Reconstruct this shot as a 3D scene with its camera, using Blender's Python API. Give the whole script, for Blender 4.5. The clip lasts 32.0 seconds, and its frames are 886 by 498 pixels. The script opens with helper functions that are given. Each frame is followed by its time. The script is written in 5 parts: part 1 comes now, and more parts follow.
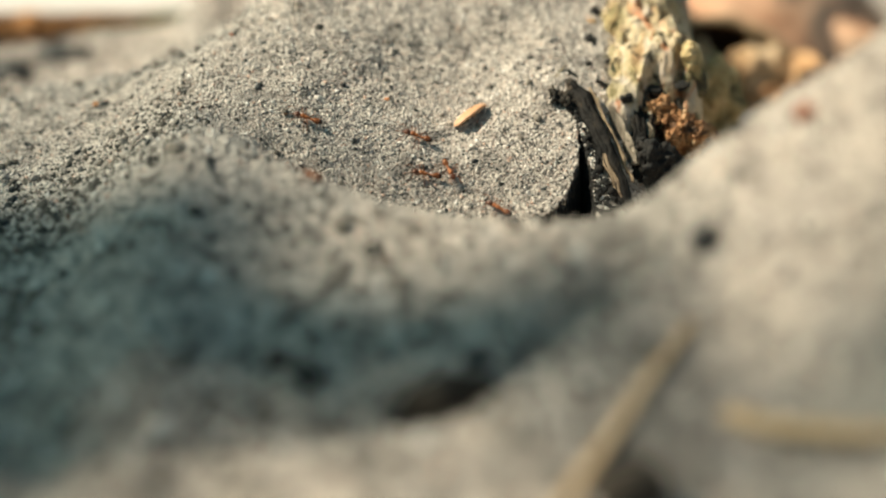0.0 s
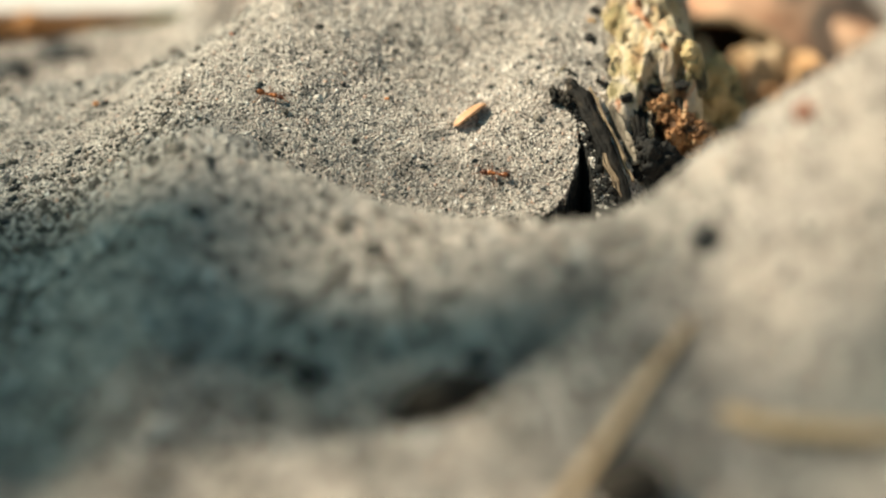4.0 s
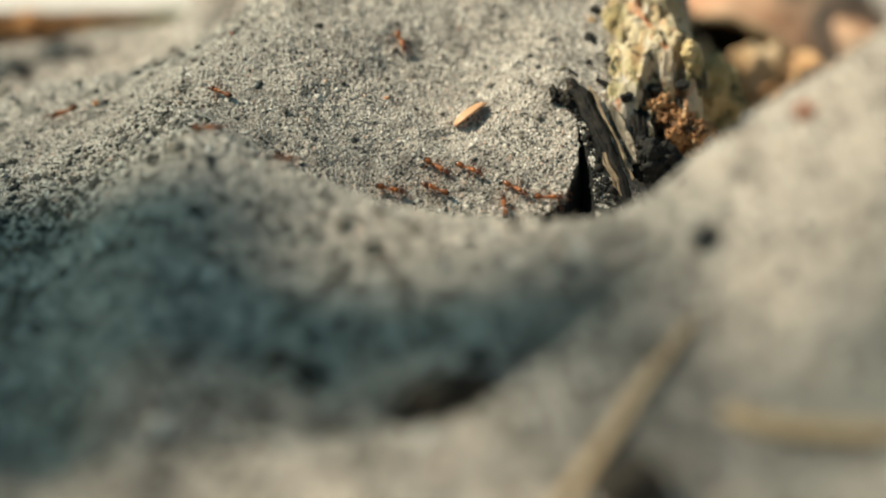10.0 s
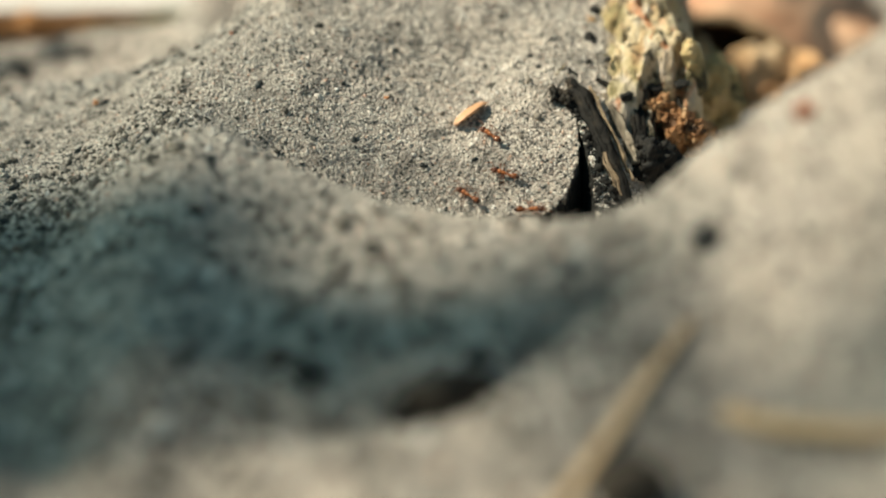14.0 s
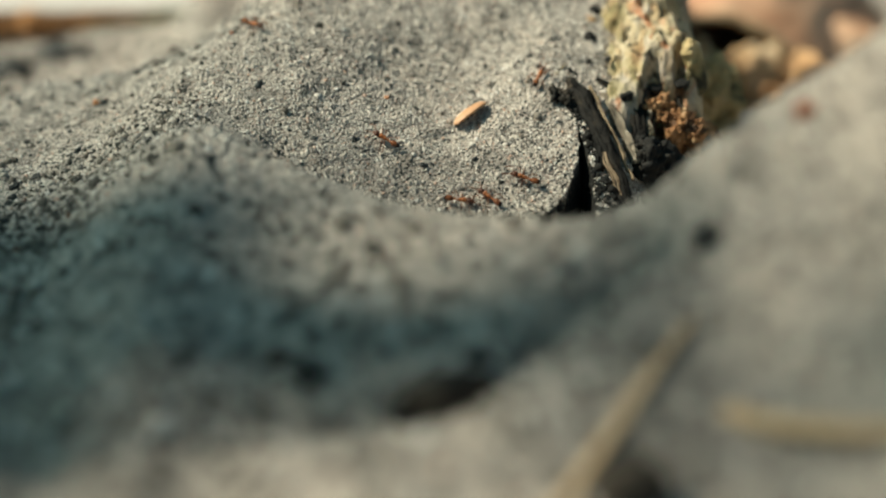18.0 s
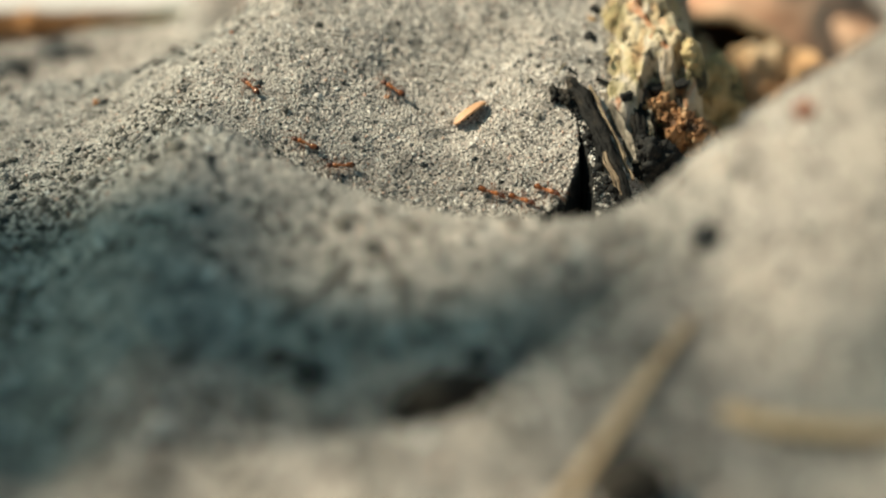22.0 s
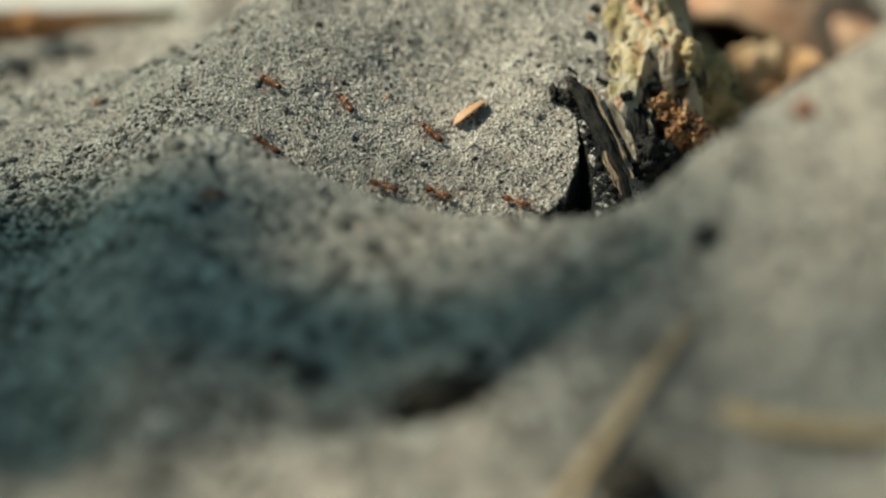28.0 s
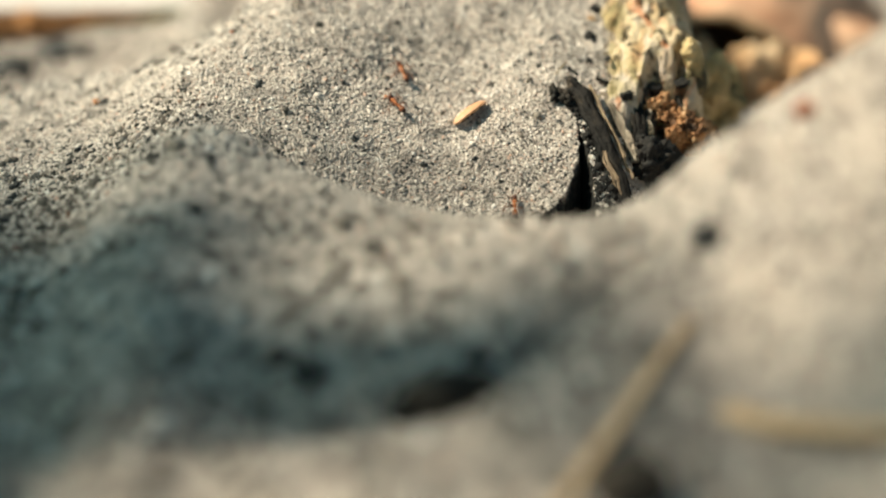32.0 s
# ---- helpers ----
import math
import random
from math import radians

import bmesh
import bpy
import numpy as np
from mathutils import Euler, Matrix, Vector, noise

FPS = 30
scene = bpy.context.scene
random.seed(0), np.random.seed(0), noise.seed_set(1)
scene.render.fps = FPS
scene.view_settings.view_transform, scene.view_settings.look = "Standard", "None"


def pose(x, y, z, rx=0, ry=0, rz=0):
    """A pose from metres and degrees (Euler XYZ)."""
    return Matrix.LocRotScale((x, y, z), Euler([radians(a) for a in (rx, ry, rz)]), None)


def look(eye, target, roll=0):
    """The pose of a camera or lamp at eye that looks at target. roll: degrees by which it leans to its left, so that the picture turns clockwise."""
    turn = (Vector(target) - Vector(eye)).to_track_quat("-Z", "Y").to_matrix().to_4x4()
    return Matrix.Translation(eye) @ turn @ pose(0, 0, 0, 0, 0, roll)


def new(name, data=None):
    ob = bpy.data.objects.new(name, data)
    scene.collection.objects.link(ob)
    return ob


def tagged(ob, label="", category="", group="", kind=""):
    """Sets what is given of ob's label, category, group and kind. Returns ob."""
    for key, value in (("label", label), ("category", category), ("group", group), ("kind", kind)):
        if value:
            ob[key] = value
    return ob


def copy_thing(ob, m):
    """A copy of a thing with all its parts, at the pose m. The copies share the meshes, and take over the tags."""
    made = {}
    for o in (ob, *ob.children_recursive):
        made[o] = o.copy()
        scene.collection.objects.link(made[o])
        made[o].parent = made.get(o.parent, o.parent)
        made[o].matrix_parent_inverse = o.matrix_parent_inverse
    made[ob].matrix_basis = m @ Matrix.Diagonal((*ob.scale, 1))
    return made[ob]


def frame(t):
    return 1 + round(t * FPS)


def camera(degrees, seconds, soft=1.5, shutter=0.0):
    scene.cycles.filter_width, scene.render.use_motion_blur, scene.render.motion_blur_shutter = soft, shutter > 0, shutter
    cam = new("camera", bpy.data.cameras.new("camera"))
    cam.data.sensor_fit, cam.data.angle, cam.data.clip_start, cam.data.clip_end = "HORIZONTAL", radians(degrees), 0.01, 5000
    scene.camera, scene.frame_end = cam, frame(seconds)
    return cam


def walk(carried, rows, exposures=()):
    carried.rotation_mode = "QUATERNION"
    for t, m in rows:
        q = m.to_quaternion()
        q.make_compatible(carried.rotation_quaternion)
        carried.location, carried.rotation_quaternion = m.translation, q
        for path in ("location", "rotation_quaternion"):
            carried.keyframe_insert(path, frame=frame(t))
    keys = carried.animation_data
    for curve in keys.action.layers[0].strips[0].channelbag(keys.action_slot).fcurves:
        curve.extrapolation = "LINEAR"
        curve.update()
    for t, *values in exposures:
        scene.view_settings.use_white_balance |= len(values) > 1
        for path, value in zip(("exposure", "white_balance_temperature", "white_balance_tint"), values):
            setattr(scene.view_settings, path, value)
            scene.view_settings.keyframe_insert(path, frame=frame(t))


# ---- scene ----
MM = 0.001

# ---- camera: a low macro view across a small sand hollow, on a stand that sinks a hair ----
EYE = (0.0, 0.0, 0.120)
# how the picture's brightness drifts, in stops
LIGHT = [(0, 0.08), (2, 0.15), (3, 0.12), (6, 0.0), (7, -0.06), (8, 0.06), (10, -0.1), (13, -0.2), (14, -0.06), (17, -0.05), (18, -0.25), (20, -0.18), (22, -0.08), (24, 0.08), (28, -0.4), (29, -0.25), (30, 0.0), (30.6, 0.08), (31, -0.06), (31.4, -0.03), (32, 0.1)]
cam = camera(20.0, 32.0, soft=2.1)
cam.data.dof.use_dof = True
cam.data.dof.focus_distance = 0.3140
cam.data.dof.aperture_fstop = 7.6
walk(cam, [(0.0, pose(*EYE, 68.0, 0, 0)), (14.0, pose(*EYE, 67.965, 0, 0)), (32.0, pose(*EYE, 67.94, 0, 0))],
     exposures=[(t, 0.80 + e, 5780 + 1000 * e, -42 + 16 * e) for t, e in LIGHT])

# ---- daylight ----
SUN_EL, SUN_AZ = 48.0, -84.0      # azimuth from +y, negative towards -x
sun_way = Vector((math.sin(radians(SUN_AZ)) * math.cos(radians(SUN_EL)),
                  math.cos(radians(SUN_AZ)) * math.cos(radians(SUN_EL)), math.sin(radians(SUN_EL))))
world = bpy.data.worlds.new("sky")
scene.world = world
world.use_nodes = True
wn, wl = world.node_tree.nodes, world.node_tree.links
sky = wn.new("ShaderNodeTexSky")
sky.sky_type, sky.sun_disc = "NISHITA", False
sky.sun_elevation, sky.sun_rotation, sky.dust_density = radians(SUN_EL), radians(SUN_AZ), 2.5
wl.new(sky.outputs[0], wn["Background"].inputs[0])
wn["Background"].inputs[1].default_value = 0.036
sun = new("sun", bpy.data.lights.new("sun", "SUN"))
sun.data.energy, sun.data.angle, sun.data.color = 4.7, radians(0.55), (1.0, 0.63, 0.575)
sun.matrix_world = look(sun_way * 3.0, (0, 0, 0))


# ---- materials ----
class Mat:
    """A small node-tree builder around one Principled shader."""

    def __init__(self, name, rough=0.8):
        self.m = bpy.data.materials.new(name)
        self.m.use_nodes = True
        self.n, self.l = self.m.node_tree.nodes, self.m.node_tree.links
        self.p = self.n["Principled BSDF"]
        self.p.inputs["Roughness"].default_value = rough
        self.geo = self.n.new("ShaderNodeNewGeometry")
        self.tc = self.n.new("ShaderNodeTexCoord")

    def noise(self, scale, detail=3, world=True, dist=0.0, stretch=None):
        t = self.n.new("ShaderNodeTexNoise")
        t.inputs["Scale"].default_value, t.inputs["Detail"].default_value = scale, detail
        t.inputs["Distortion"].default_value = dist
        src = self.geo.outputs["Position"] if world else self.tc.outputs["Object"]
        if stretch:
            mp = self.n.new("ShaderNodeMapping")
            mp.inputs["Scale"].default_value = stretch
            self.l.new(src, mp.inputs[0])
            src = mp.outputs[0]
        self.l.new(src, t.inputs["Vector"])
        return t.outputs[0]

    def cells(self, scale, world=True, feature="F1", out="Color"):
        t = self.n.new("ShaderNodeTexVoronoi")
        t.feature = feature
        t.inputs["Scale"].default_value = scale
        self.l.new(self.geo.outputs["Position"] if world else self.tc.outputs["Object"], t.inputs["Vector"])
        return t.outputs[out]

    def ramp(self, src, stops, step=False):
        r = self.n.new("ShaderNodeValToRGB")
        r.color_ramp.interpolation = "CONSTANT" if step else "LINEAR"
        e = r.color_ramp.elements
        while len(e) < len(stops):
            e.new(0.5)
        for k, (at, col) in zip(e, stops):
            k.position, k.color = at, (*col, 1) if len(col) == 3 else col
        self.l.new(src, r.inputs[0])
        return r.outputs[0]

    def mix(self, a, b, fac, kind="MIX"):
        x = self.n.new("ShaderNodeMix")
        x.data_type, x.blend_type = "RGBA", kind
        for sock, val in ((x.inputs[0], fac), (x.inputs[6], a), (x.inputs[7], b)):
            if isinstance(val, (int, float)):
                sock.default_value = val
            elif isinstance(val, tuple):
                sock.default_value = (*val, 1)
            else:
                self.l.new(val, sock)
        return x.outputs[2]

    def base(self, src):
        if isinstance(src, tuple):
            self.p.inputs["Base Color"].default_value = (*src, 1)
        else:
            self.l.new(src, self.p.inputs["Base Color"])
        return self

    def bump(self, src, strength, dist):
        b = self.n.new("ShaderNodeBump")
        b.inputs["Strength"].default_value, b.inputs["Distance"].default_value = strength, dist
        self.l.new(src, b.inputs["Height"])
        self.l.new(b.outputs[0], self.p.inputs["Normal"])
        return self


def grey(v):
    return (v, v, v)


m_sand = Mat("sand", 0.9)
c = m_sand.ramp(m_sand.cells(2200), [(0.0, (0.18, 0.16, 0.15)), (0.25, (0.37, 0.332, 0.308)), (0.7, (0.495, 0.445, 0.410)), (1.0, (0.64, 0.575, 0.530))])
c = m_sand.mix(c, m_sand.ramp(m_sand.noise(120, 5), [(0.32, grey(0.62)), (0.62, (1.0, 0.97, 0.92))]), 0.8, "MULTIPLY")
c = m_sand.mix(c, m_sand.ramp(m_sand.noise(420, 4, dist=0.5), [(0.36, grey(0.32)), (0.50, grey(1.0))]), 0.75, "MULTIPLY")
m_sand.base(c).bump(m_sand.cells(2200, out="Distance"), 0.5, 0.0003)

m_grain = Mat("sand_grain", 0.42)
rnd = m_grain.geo.outputs["Random Per Island"]
c = m_grain.ramp(rnd, [(0.0, (0.04, 0.045, 0.045)), (0.085, (0.17, 0.165, 0.155)), (0.17, (0.50, 0.46, 0.42)), (0.32, (0.66, 0.61, 0.55)),
                       (0.56, (0.60, 0.55, 0.495)), (0.72, (0.80, 0.745, 0.68)), (0.94, (0.66, 0.47, 0.37)), (0.96, (0.93, 0.90, 0.86))], step=True)
c = m_grain.mix(c, m_grain.ramp(m_grain.noise(2500, 2), [(0.3, grey(0.85)), (0.7, grey(1.08))]), 0.8, "MULTIPLY")
m_grain.base(m_grain.mix(c, m_grain.ramp(m_grain.noise(300, 4, dist=0.5), [(0.36, grey(0.35)), (0.46, grey(1.0))]), 0.7, "MULTIPLY"))

m_crumb = Mat("soil_crumb", 0.9)
c = m_crumb.ramp(m_crumb.geo.outputs["Random Per Island"], [(0.0, (0.05, 0.05, 0.045)), (0.3, (0.13, 0.12, 0.105)), (0.65, (0.23, 0.21, 0.18)), (0.985, (0.16, 0.09, 0.06))], step=True)
m_crumb.base(m_crumb.mix(c, m_crumb.ramp(m_crumb.noise(1800, 3), [(0.3, grey(0.6)), (0.7, grey(1.2))]), 0.8, "MULTIPLY"))

m_quartz = Mat("pale_quartz", 0.18)
m_quartz.base(m_quartz.ramp(m_quartz.geo.outputs["Random Per Island"], [(0.0, (0.62, 0.58, 0.52)), (0.5, (0.90, 0.88, 0.84))]))

# near-black humus; also paints the shade inside the nest's cleft
m_humus_shade = Mat("black_humus_and_shade", 0.95)
m_humus_shade.base(m_humus_shade.ramp(m_humus_shade.noise(900, 5), [(0.35, (0.006, 0.007, 0.008)), (0.62, (0.022, 0.020, 0.018)), (0.80, (0.035, 0.027, 0.02))])).bump(m_humus_shade.noise(1500, 4), 0.9, 0.0004)


def part(name, bm, material, parent, label=""):
    """Links a bmesh as one mesh object under a thing."""
    me = bpy.data.meshes.new(name)
    for f in bm.faces:
        f.smooth = True
    bm.to_mesh(me)
    bm.free()
    me.materials.append(material.m)
    ob = new(name, me)
    ob.parent = parent
    return tagged(ob, label)


# ---- terrain: heights in millimetres ----
def lattice(x, y, cell, seed):
    """Smooth value noise in -1..1 on a square lattice."""
    gx, gy = np.floor(x / cell), np.floor(y / cell)
    fx, fy = x / cell - gx, y / cell - gy
    fx, fy = fx * fx * (3 - 2 * fx), fy * fy * (3 - 2 * fy)

    def h(i, j):
        s = np.sin(i * 127.1 + j * 311.7 + seed * 74.7) * 43758.5453
        return 2 * (s - np.floor(s)) - 1
    return ((h(gx, gy) * (1 - fx) + h(gx + 1, gy) * fx) * (1 - fy) + (h(gx, gy + 1) * (1 - fx) + h(gx + 1, gy + 1) * fx) * fy)


def along(x, keys):
    """A smoothed line through (x, value) keys."""
    kx, kv = [k[0] for k in keys], [k[1] for k in keys]
    return sum(np.interp(x + o, kx, kv) for o in (-4, -2, 0, 2, 4)) / 5


def ridge(x, y, crest_y, crest_z, front, back, soft):
    """Height of a ridge with its crest line; front faces -y."""
    d = y - crest_y
    s = np.sqrt(d * d + soft * soft) - soft
    return crest_z - np.where(d < 0, front, back) * s


def cleft(x, y):
    """Depth of the cleft that leads into the nest, in mm: a slit under the splinter that opens towards its mouth."""
    west = np.interp(y, *zip(*CLEFT_WEST)) + 0.12 * lattice(x, y, 0.7, 41)
    east = np.interp(y, *zip(*CLEFT_EAST)) + 0.12 * lattice(x, y, 0.7, 42)
    inside = np.minimum(np.minimum(x - west, east - x), 0.6 * (301.2 - y))
    return 16.0 * np.clip(inside / 0.3, 0, 1) * np.clip((301.6 - y) / 5.0, 0.3, 1) * np.clip((y - 284.5) / 2.0, 0, 1)


def top(a, b, k):
    m = np.maximum(a, b)
    return m + k * np.log(np.exp((a - m) / k) + np.exp((b - m) / k))


# the two lips of the nest's cleft: (y, x)
CLEFT_WEST = [(284, 9.5), (287.1, 12.0), (288.2, 13.8), (290.7, 15.2), (293.0, 16.2), (295.2, 16.8), (297.6, 17.1), (299.7, 17.0), (302, 17.2)]
CLEFT_EAST = [(284, 18.9), (288, 18.9), (290.7, 18.8), (293.0, 18.7), (295.5, 18.4), (297.8, 18.0), (299.7, 17.4), (302, 17.2)]
FAR_Y = [(-90, 316), (-60, 320), (-49, 320), (-38, 313), (-31, 312), (-22, 321), (-10, 335), (0, 342), (60, 342)]
FAR_Z = [(-90, 10), (-60, 12.6), (-49, 14.0), (-38, 18.2), (-31, 21.8), (-22, 26.8), (-10, 31.2), (0, 32.8), (16, 33.2), (25, 32.0), (33, 14), (40, 2), (60, -4)]
FAR_FRONT = [(-80, 0.16), (-47, 0.17), (-38, 0.32), (-30, 0.45), (-15, 0.51), (60, 0.51)]
FAR_BACK = [(-60, 0.5), (-42, 0.42), (-33, 0.27), (-20, 0.22)]
MID_Y = [(-69, 288), (-55, 288), (-46, 287), (-39, 286), (-32.8, 284.1), (-29.3, 283.4), (-25.7, 281.3), (-22.2, 278.7), (-15.3, 272.0), (-8.6, 265.4), (-5.0, 262.2), (1.0, 258.0), (5.9, 256.1), (9.3, 255.0), (13.2, 253.2), (16.2, 252.4), (19.2, 251.7), (22.1, 251.4), (24.2, 251.3), (27.9, 250.5), (31.3, 250.6), (36.4, 250.0), (41.1, 248.3), (45.0, 246.6), (55.0, 244.1)]
MID_Z = [(-69, 5), (-55, 6.5), (-46, 10), (-39, 15), (-32.8, 19.7), (-29.3, 20.5), (-25.7, 20.7), (-22.2, 18.1), (-15.3, 18.6), (-8.6, 17.9), (-5.0, 18.9), (1.0, 18.2), (5.9, 19.4), (9.3, 19.3), (13.2, 20.1), (16.2, 20.7), (19.2, 20.5), (22.1, 22.6), (24.2, 26.7), (27.9, 28.7), (31.3, 32.4), (36.4, 36.1), (41.1, 39.7), (45.0, 44.0), (55.0, 52.0)]
MID_FRONT = [(-60, 0.08), (-40, 0.08), (-30, 0.12), (-20, 0.16), (0, 0.2), (19, 0.25), (26, 0.55), (40, 0.9)]
NEAR_FRONT = [(-40, 0.16), (0, 0.2), (20, 0.35), (40, 0.4)]
NEAR_Y = [(-50.4, 214.4), (-42.3, 214.6), (-34.2, 214.6), (-24.5, 214.9), (-18.0, 215.2), (-9.9, 215.5), (-4.5, 215.8), (0.9, 216.3), (4.1, 217.8), (6.3, 219.2), (9.1, 223.0), (12.0, 226.6), (15.0, 229.2), (18.0, 232.8), (21.1, 236.5), (24.2, 239.8), (28.6, 243.1), (35.7, 240.0), (44.1, 233.4), (56.0, 229.4)]
NEAR_Z = [(-50.4, 10.1), (-42.3, 10.2), (-34.2, 8.1), (-24.5, 10.8), (-18.0, 11.8), (-9.9, 12.4), (-4.5, 12.9), (0.9, 13.9), (4.1, 14.7), (6.3, 15.3), (9.1, 18.3), (12.0, 18.2), (15.0, 19.3), (18.0, 21.0), (21.1, 22.0), (24.2, 22.6), (28.6, 23.4), (35.7, 25.4), (44.1, 30.4), (56.0, 33.8)]
BASE_Z = [(-70, 8.0), (-45, 8.0), (-36, 4.5), (-27, 1.0)]
MID_BACK = [(-36, 0.1), (-26, 0.36), (-18, 0.7), (-10, 0.95)]

def height(x, y):
    """Ground height at x, y, all in mm."""
    x, y = np.asarray(x, float), np.asarray(y, float)
    far = ridge(x, y, along(x, FAR_Y), along(x, FAR_Z), along(x, FAR_FRONT), along(x, FAR_BACK), 6.0)
    mid = ridge(x, y, along(x, MID_Y), along(x, MID_Z), along(x, MID_FRONT), along(x, MID_BACK), 4.5)
    near = ridge(x, y, along(x, NEAR_Y), along(x, NEAR_Z), along(x, NEAR_FRONT), 1.1, 2.0)
    base = along(x, BASE_Z) + np.clip((y - 300) / 40, 0, 1) * (1.0 - along(x, BASE_Z))
    base = base - 14 * np.clip((x - 33) / 6, 0, 1) * np.clip((y - 318) / 15, 0, 1)      # it falls away behind the root
    worn = 1 - 0.6 * np.clip((292 - y) / 8, 0, 1)      # the mound's top is trodden smooth
    lump = 0.8 * worn * lattice(x, y, 14, 1) + 0.45 * worn * lattice(x, y, 6.3, 2) + 0.3 * worn * lattice(x, y, 3.6, 5)
    fine = 0.22 * worn * lattice(x, y, 2.3, 3) + 0.16 * worn * lattice(x, y, 1.1, 4)
    gully = 3.6 * np.exp(-((y - along(x, NEAR_Y) - 7) / 5.5) ** 2) * np.clip((26 - x) / 8, 0, 1)      # the ground dips behind the near bank
    h = top(top(top(far, base, 1.5), mid, 1.6) - gully, near, 0.6)
    return h + lump + fine - cleft(x, y)



def ground_at(x, y):
    return float(height(x, y))


def build_ground():
    """One sheet: fine in the hollow, coarser and coarser out to the horizon."""
    def axis(lo, hi, step):
        mid = np.arange(lo, hi + 0.01, step)
        out = step * np.cumsum(1.22 ** np.arange(1, 62))
        out = out[out < 60000]
        return np.concatenate(((lo - out)[::-1], mid, hi + out))
    ax, ay = axis(-85, 85, 0.6), axis(165, 350, 0.6)
    ax = np.unique(np.concatenate((ax, np.arange(11, 20, 0.12)))).round(4)
    ay = np.unique(np.concatenate((ay, np.arange(285, 305, 0.3)))).round(4)
    gx, gy = np.meshgrid(ax, ay)
    z = height(gx, gy)
    away = np.maximum(np.maximum(np.abs(gx) - 120, 0), np.maximum(gy - 460, 130 - gy))
    fade = np.clip(away / 200, 0, 1)
    z = z * (1 - fade) + fade * (0.6 * lattice(gx, gy, 90, 7))
    nx, ny = len(ax), len(ay)
    co = np.stack((gx, gy, z), -1).reshape(-1, 3) * MM
    i = np.arange(nx * ny).reshape(ny, nx)
    quads = np.stack((i[:-1, :-1], i[:-1, 1:], i[1:, 1:], i[1:, :-1]), -1).reshape(-1, 4)
    me = bpy.data.meshes.new("ground")
    me.from_pydata(co, [], quads.tolist())
    me.polygons.foreach_set("use_smooth", np.ones(len(quads), bool))
    me.materials.append(m_sand.m)
    tagged(new("ground", me), "pale grey dry sand ground with a small hollow", "ground", kind="structure")


def build_grains(name, n, box, size, seed, label, material, keep=None, sink=0.2):
    """Loose angular grains scattered on the sand, one joined mesh."""
    rng = np.random.default_rng(seed)
    x = rng.uniform(box[0], box[1], n)
    y = rng.uniform(box[2], box[3], n)
    if keep is not None:
        ok = keep(x, y)
        x, y = x[ok], y[ok]
    n = len(x)
    r = size * np.exp(rng.normal(0, 0.36, n))
    z = height(x, y) + sink * r
    unit = np.array([(1, 0, 0), (-1, 0, 0), (0, 1, 0), (0, -1, 0), (0, 0, 1), (0, 0, -1)]) * 1.15
    tri = np.array([(0, 2, 4), (2, 1, 4), (1, 3, 4), (3, 0, 4), (2, 0, 5), (1, 2, 5), (3, 1, 5), (0, 3, 5)])
    v = unit[None] * rng.uniform(0.7, 1.3, (n, 6, 1)) + rng.normal(0, 0.15, (n, 6, 3))
    q = rng.normal(size=(n, 4))
    q /= np.linalg.norm(q, axis=1, keepdims=True)
    w, a, b, c2 = q.T
    rot = np.stack((np.stack((1 - 2 * (b * b + c2 * c2), 2 * (a * b - c2 * w), 2 * (a * c2 + b * w)), -1),
                    np.stack((2 * (a * b + c2 * w), 1 - 2 * (a * a + c2 * c2), 2 * (b * c2 - a * w)), -1),
                    np.stack((2 * (a * c2 - b * w), 2 * (b * c2 + a * w), 1 - 2 * (a * a + b * b)), -1)), 1)
    v = np.einsum("nij,nkj->nki", rot, v) * r[:, None, None] + np.stack((x, y, z), -1)[:, None]
    f = (tri[None] + 6 * np.arange(n)[:, None, None]).reshape(-1, 3)
    me = bpy.data.meshes.new(name)
    me.vertices.add(6 * n)
    me.vertices.foreach_set("co", (v * MM).reshape(-1))
    me.loops.add(3 * len(f))
    me.loops.foreach_set("vertex_index", f.reshape(-1))
    me.polygons.add(len(f))
    me.polygons.foreach_set("loop_start", np.arange(0, 3 * len(f), 3))
    me.update(calc_edges=True)
    me.materials.append(material.m)
    tagged(new(name, me), label, "sand", kind="stuff")


build_ground()
def open_sand(x, y):
    """Fine grains lie where the slope is open: not in the hidden bottom of the hollow nor in the nest's cleft."""
    return ((y > 281) | (x < -24)) & (cleft(x, y) < 1.0)


def build_cleft_shade():
    """The shade inside the cleft, painted as a black skin just over the sand."""
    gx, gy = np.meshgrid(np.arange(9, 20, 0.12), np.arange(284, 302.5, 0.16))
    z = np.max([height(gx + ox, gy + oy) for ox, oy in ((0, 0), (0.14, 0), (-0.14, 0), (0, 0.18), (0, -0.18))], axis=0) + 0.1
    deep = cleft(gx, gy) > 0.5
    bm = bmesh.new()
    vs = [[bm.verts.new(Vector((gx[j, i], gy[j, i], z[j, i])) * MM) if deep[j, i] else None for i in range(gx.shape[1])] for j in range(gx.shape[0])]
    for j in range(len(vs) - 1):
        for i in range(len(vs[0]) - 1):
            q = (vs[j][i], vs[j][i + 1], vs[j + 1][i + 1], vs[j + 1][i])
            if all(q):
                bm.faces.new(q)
    ob = part("nest_entrance", bm, m_humus_shade, None)
    tagged(ob, "black skin painting the shade inside the ants' nest entrance", "ant nest")


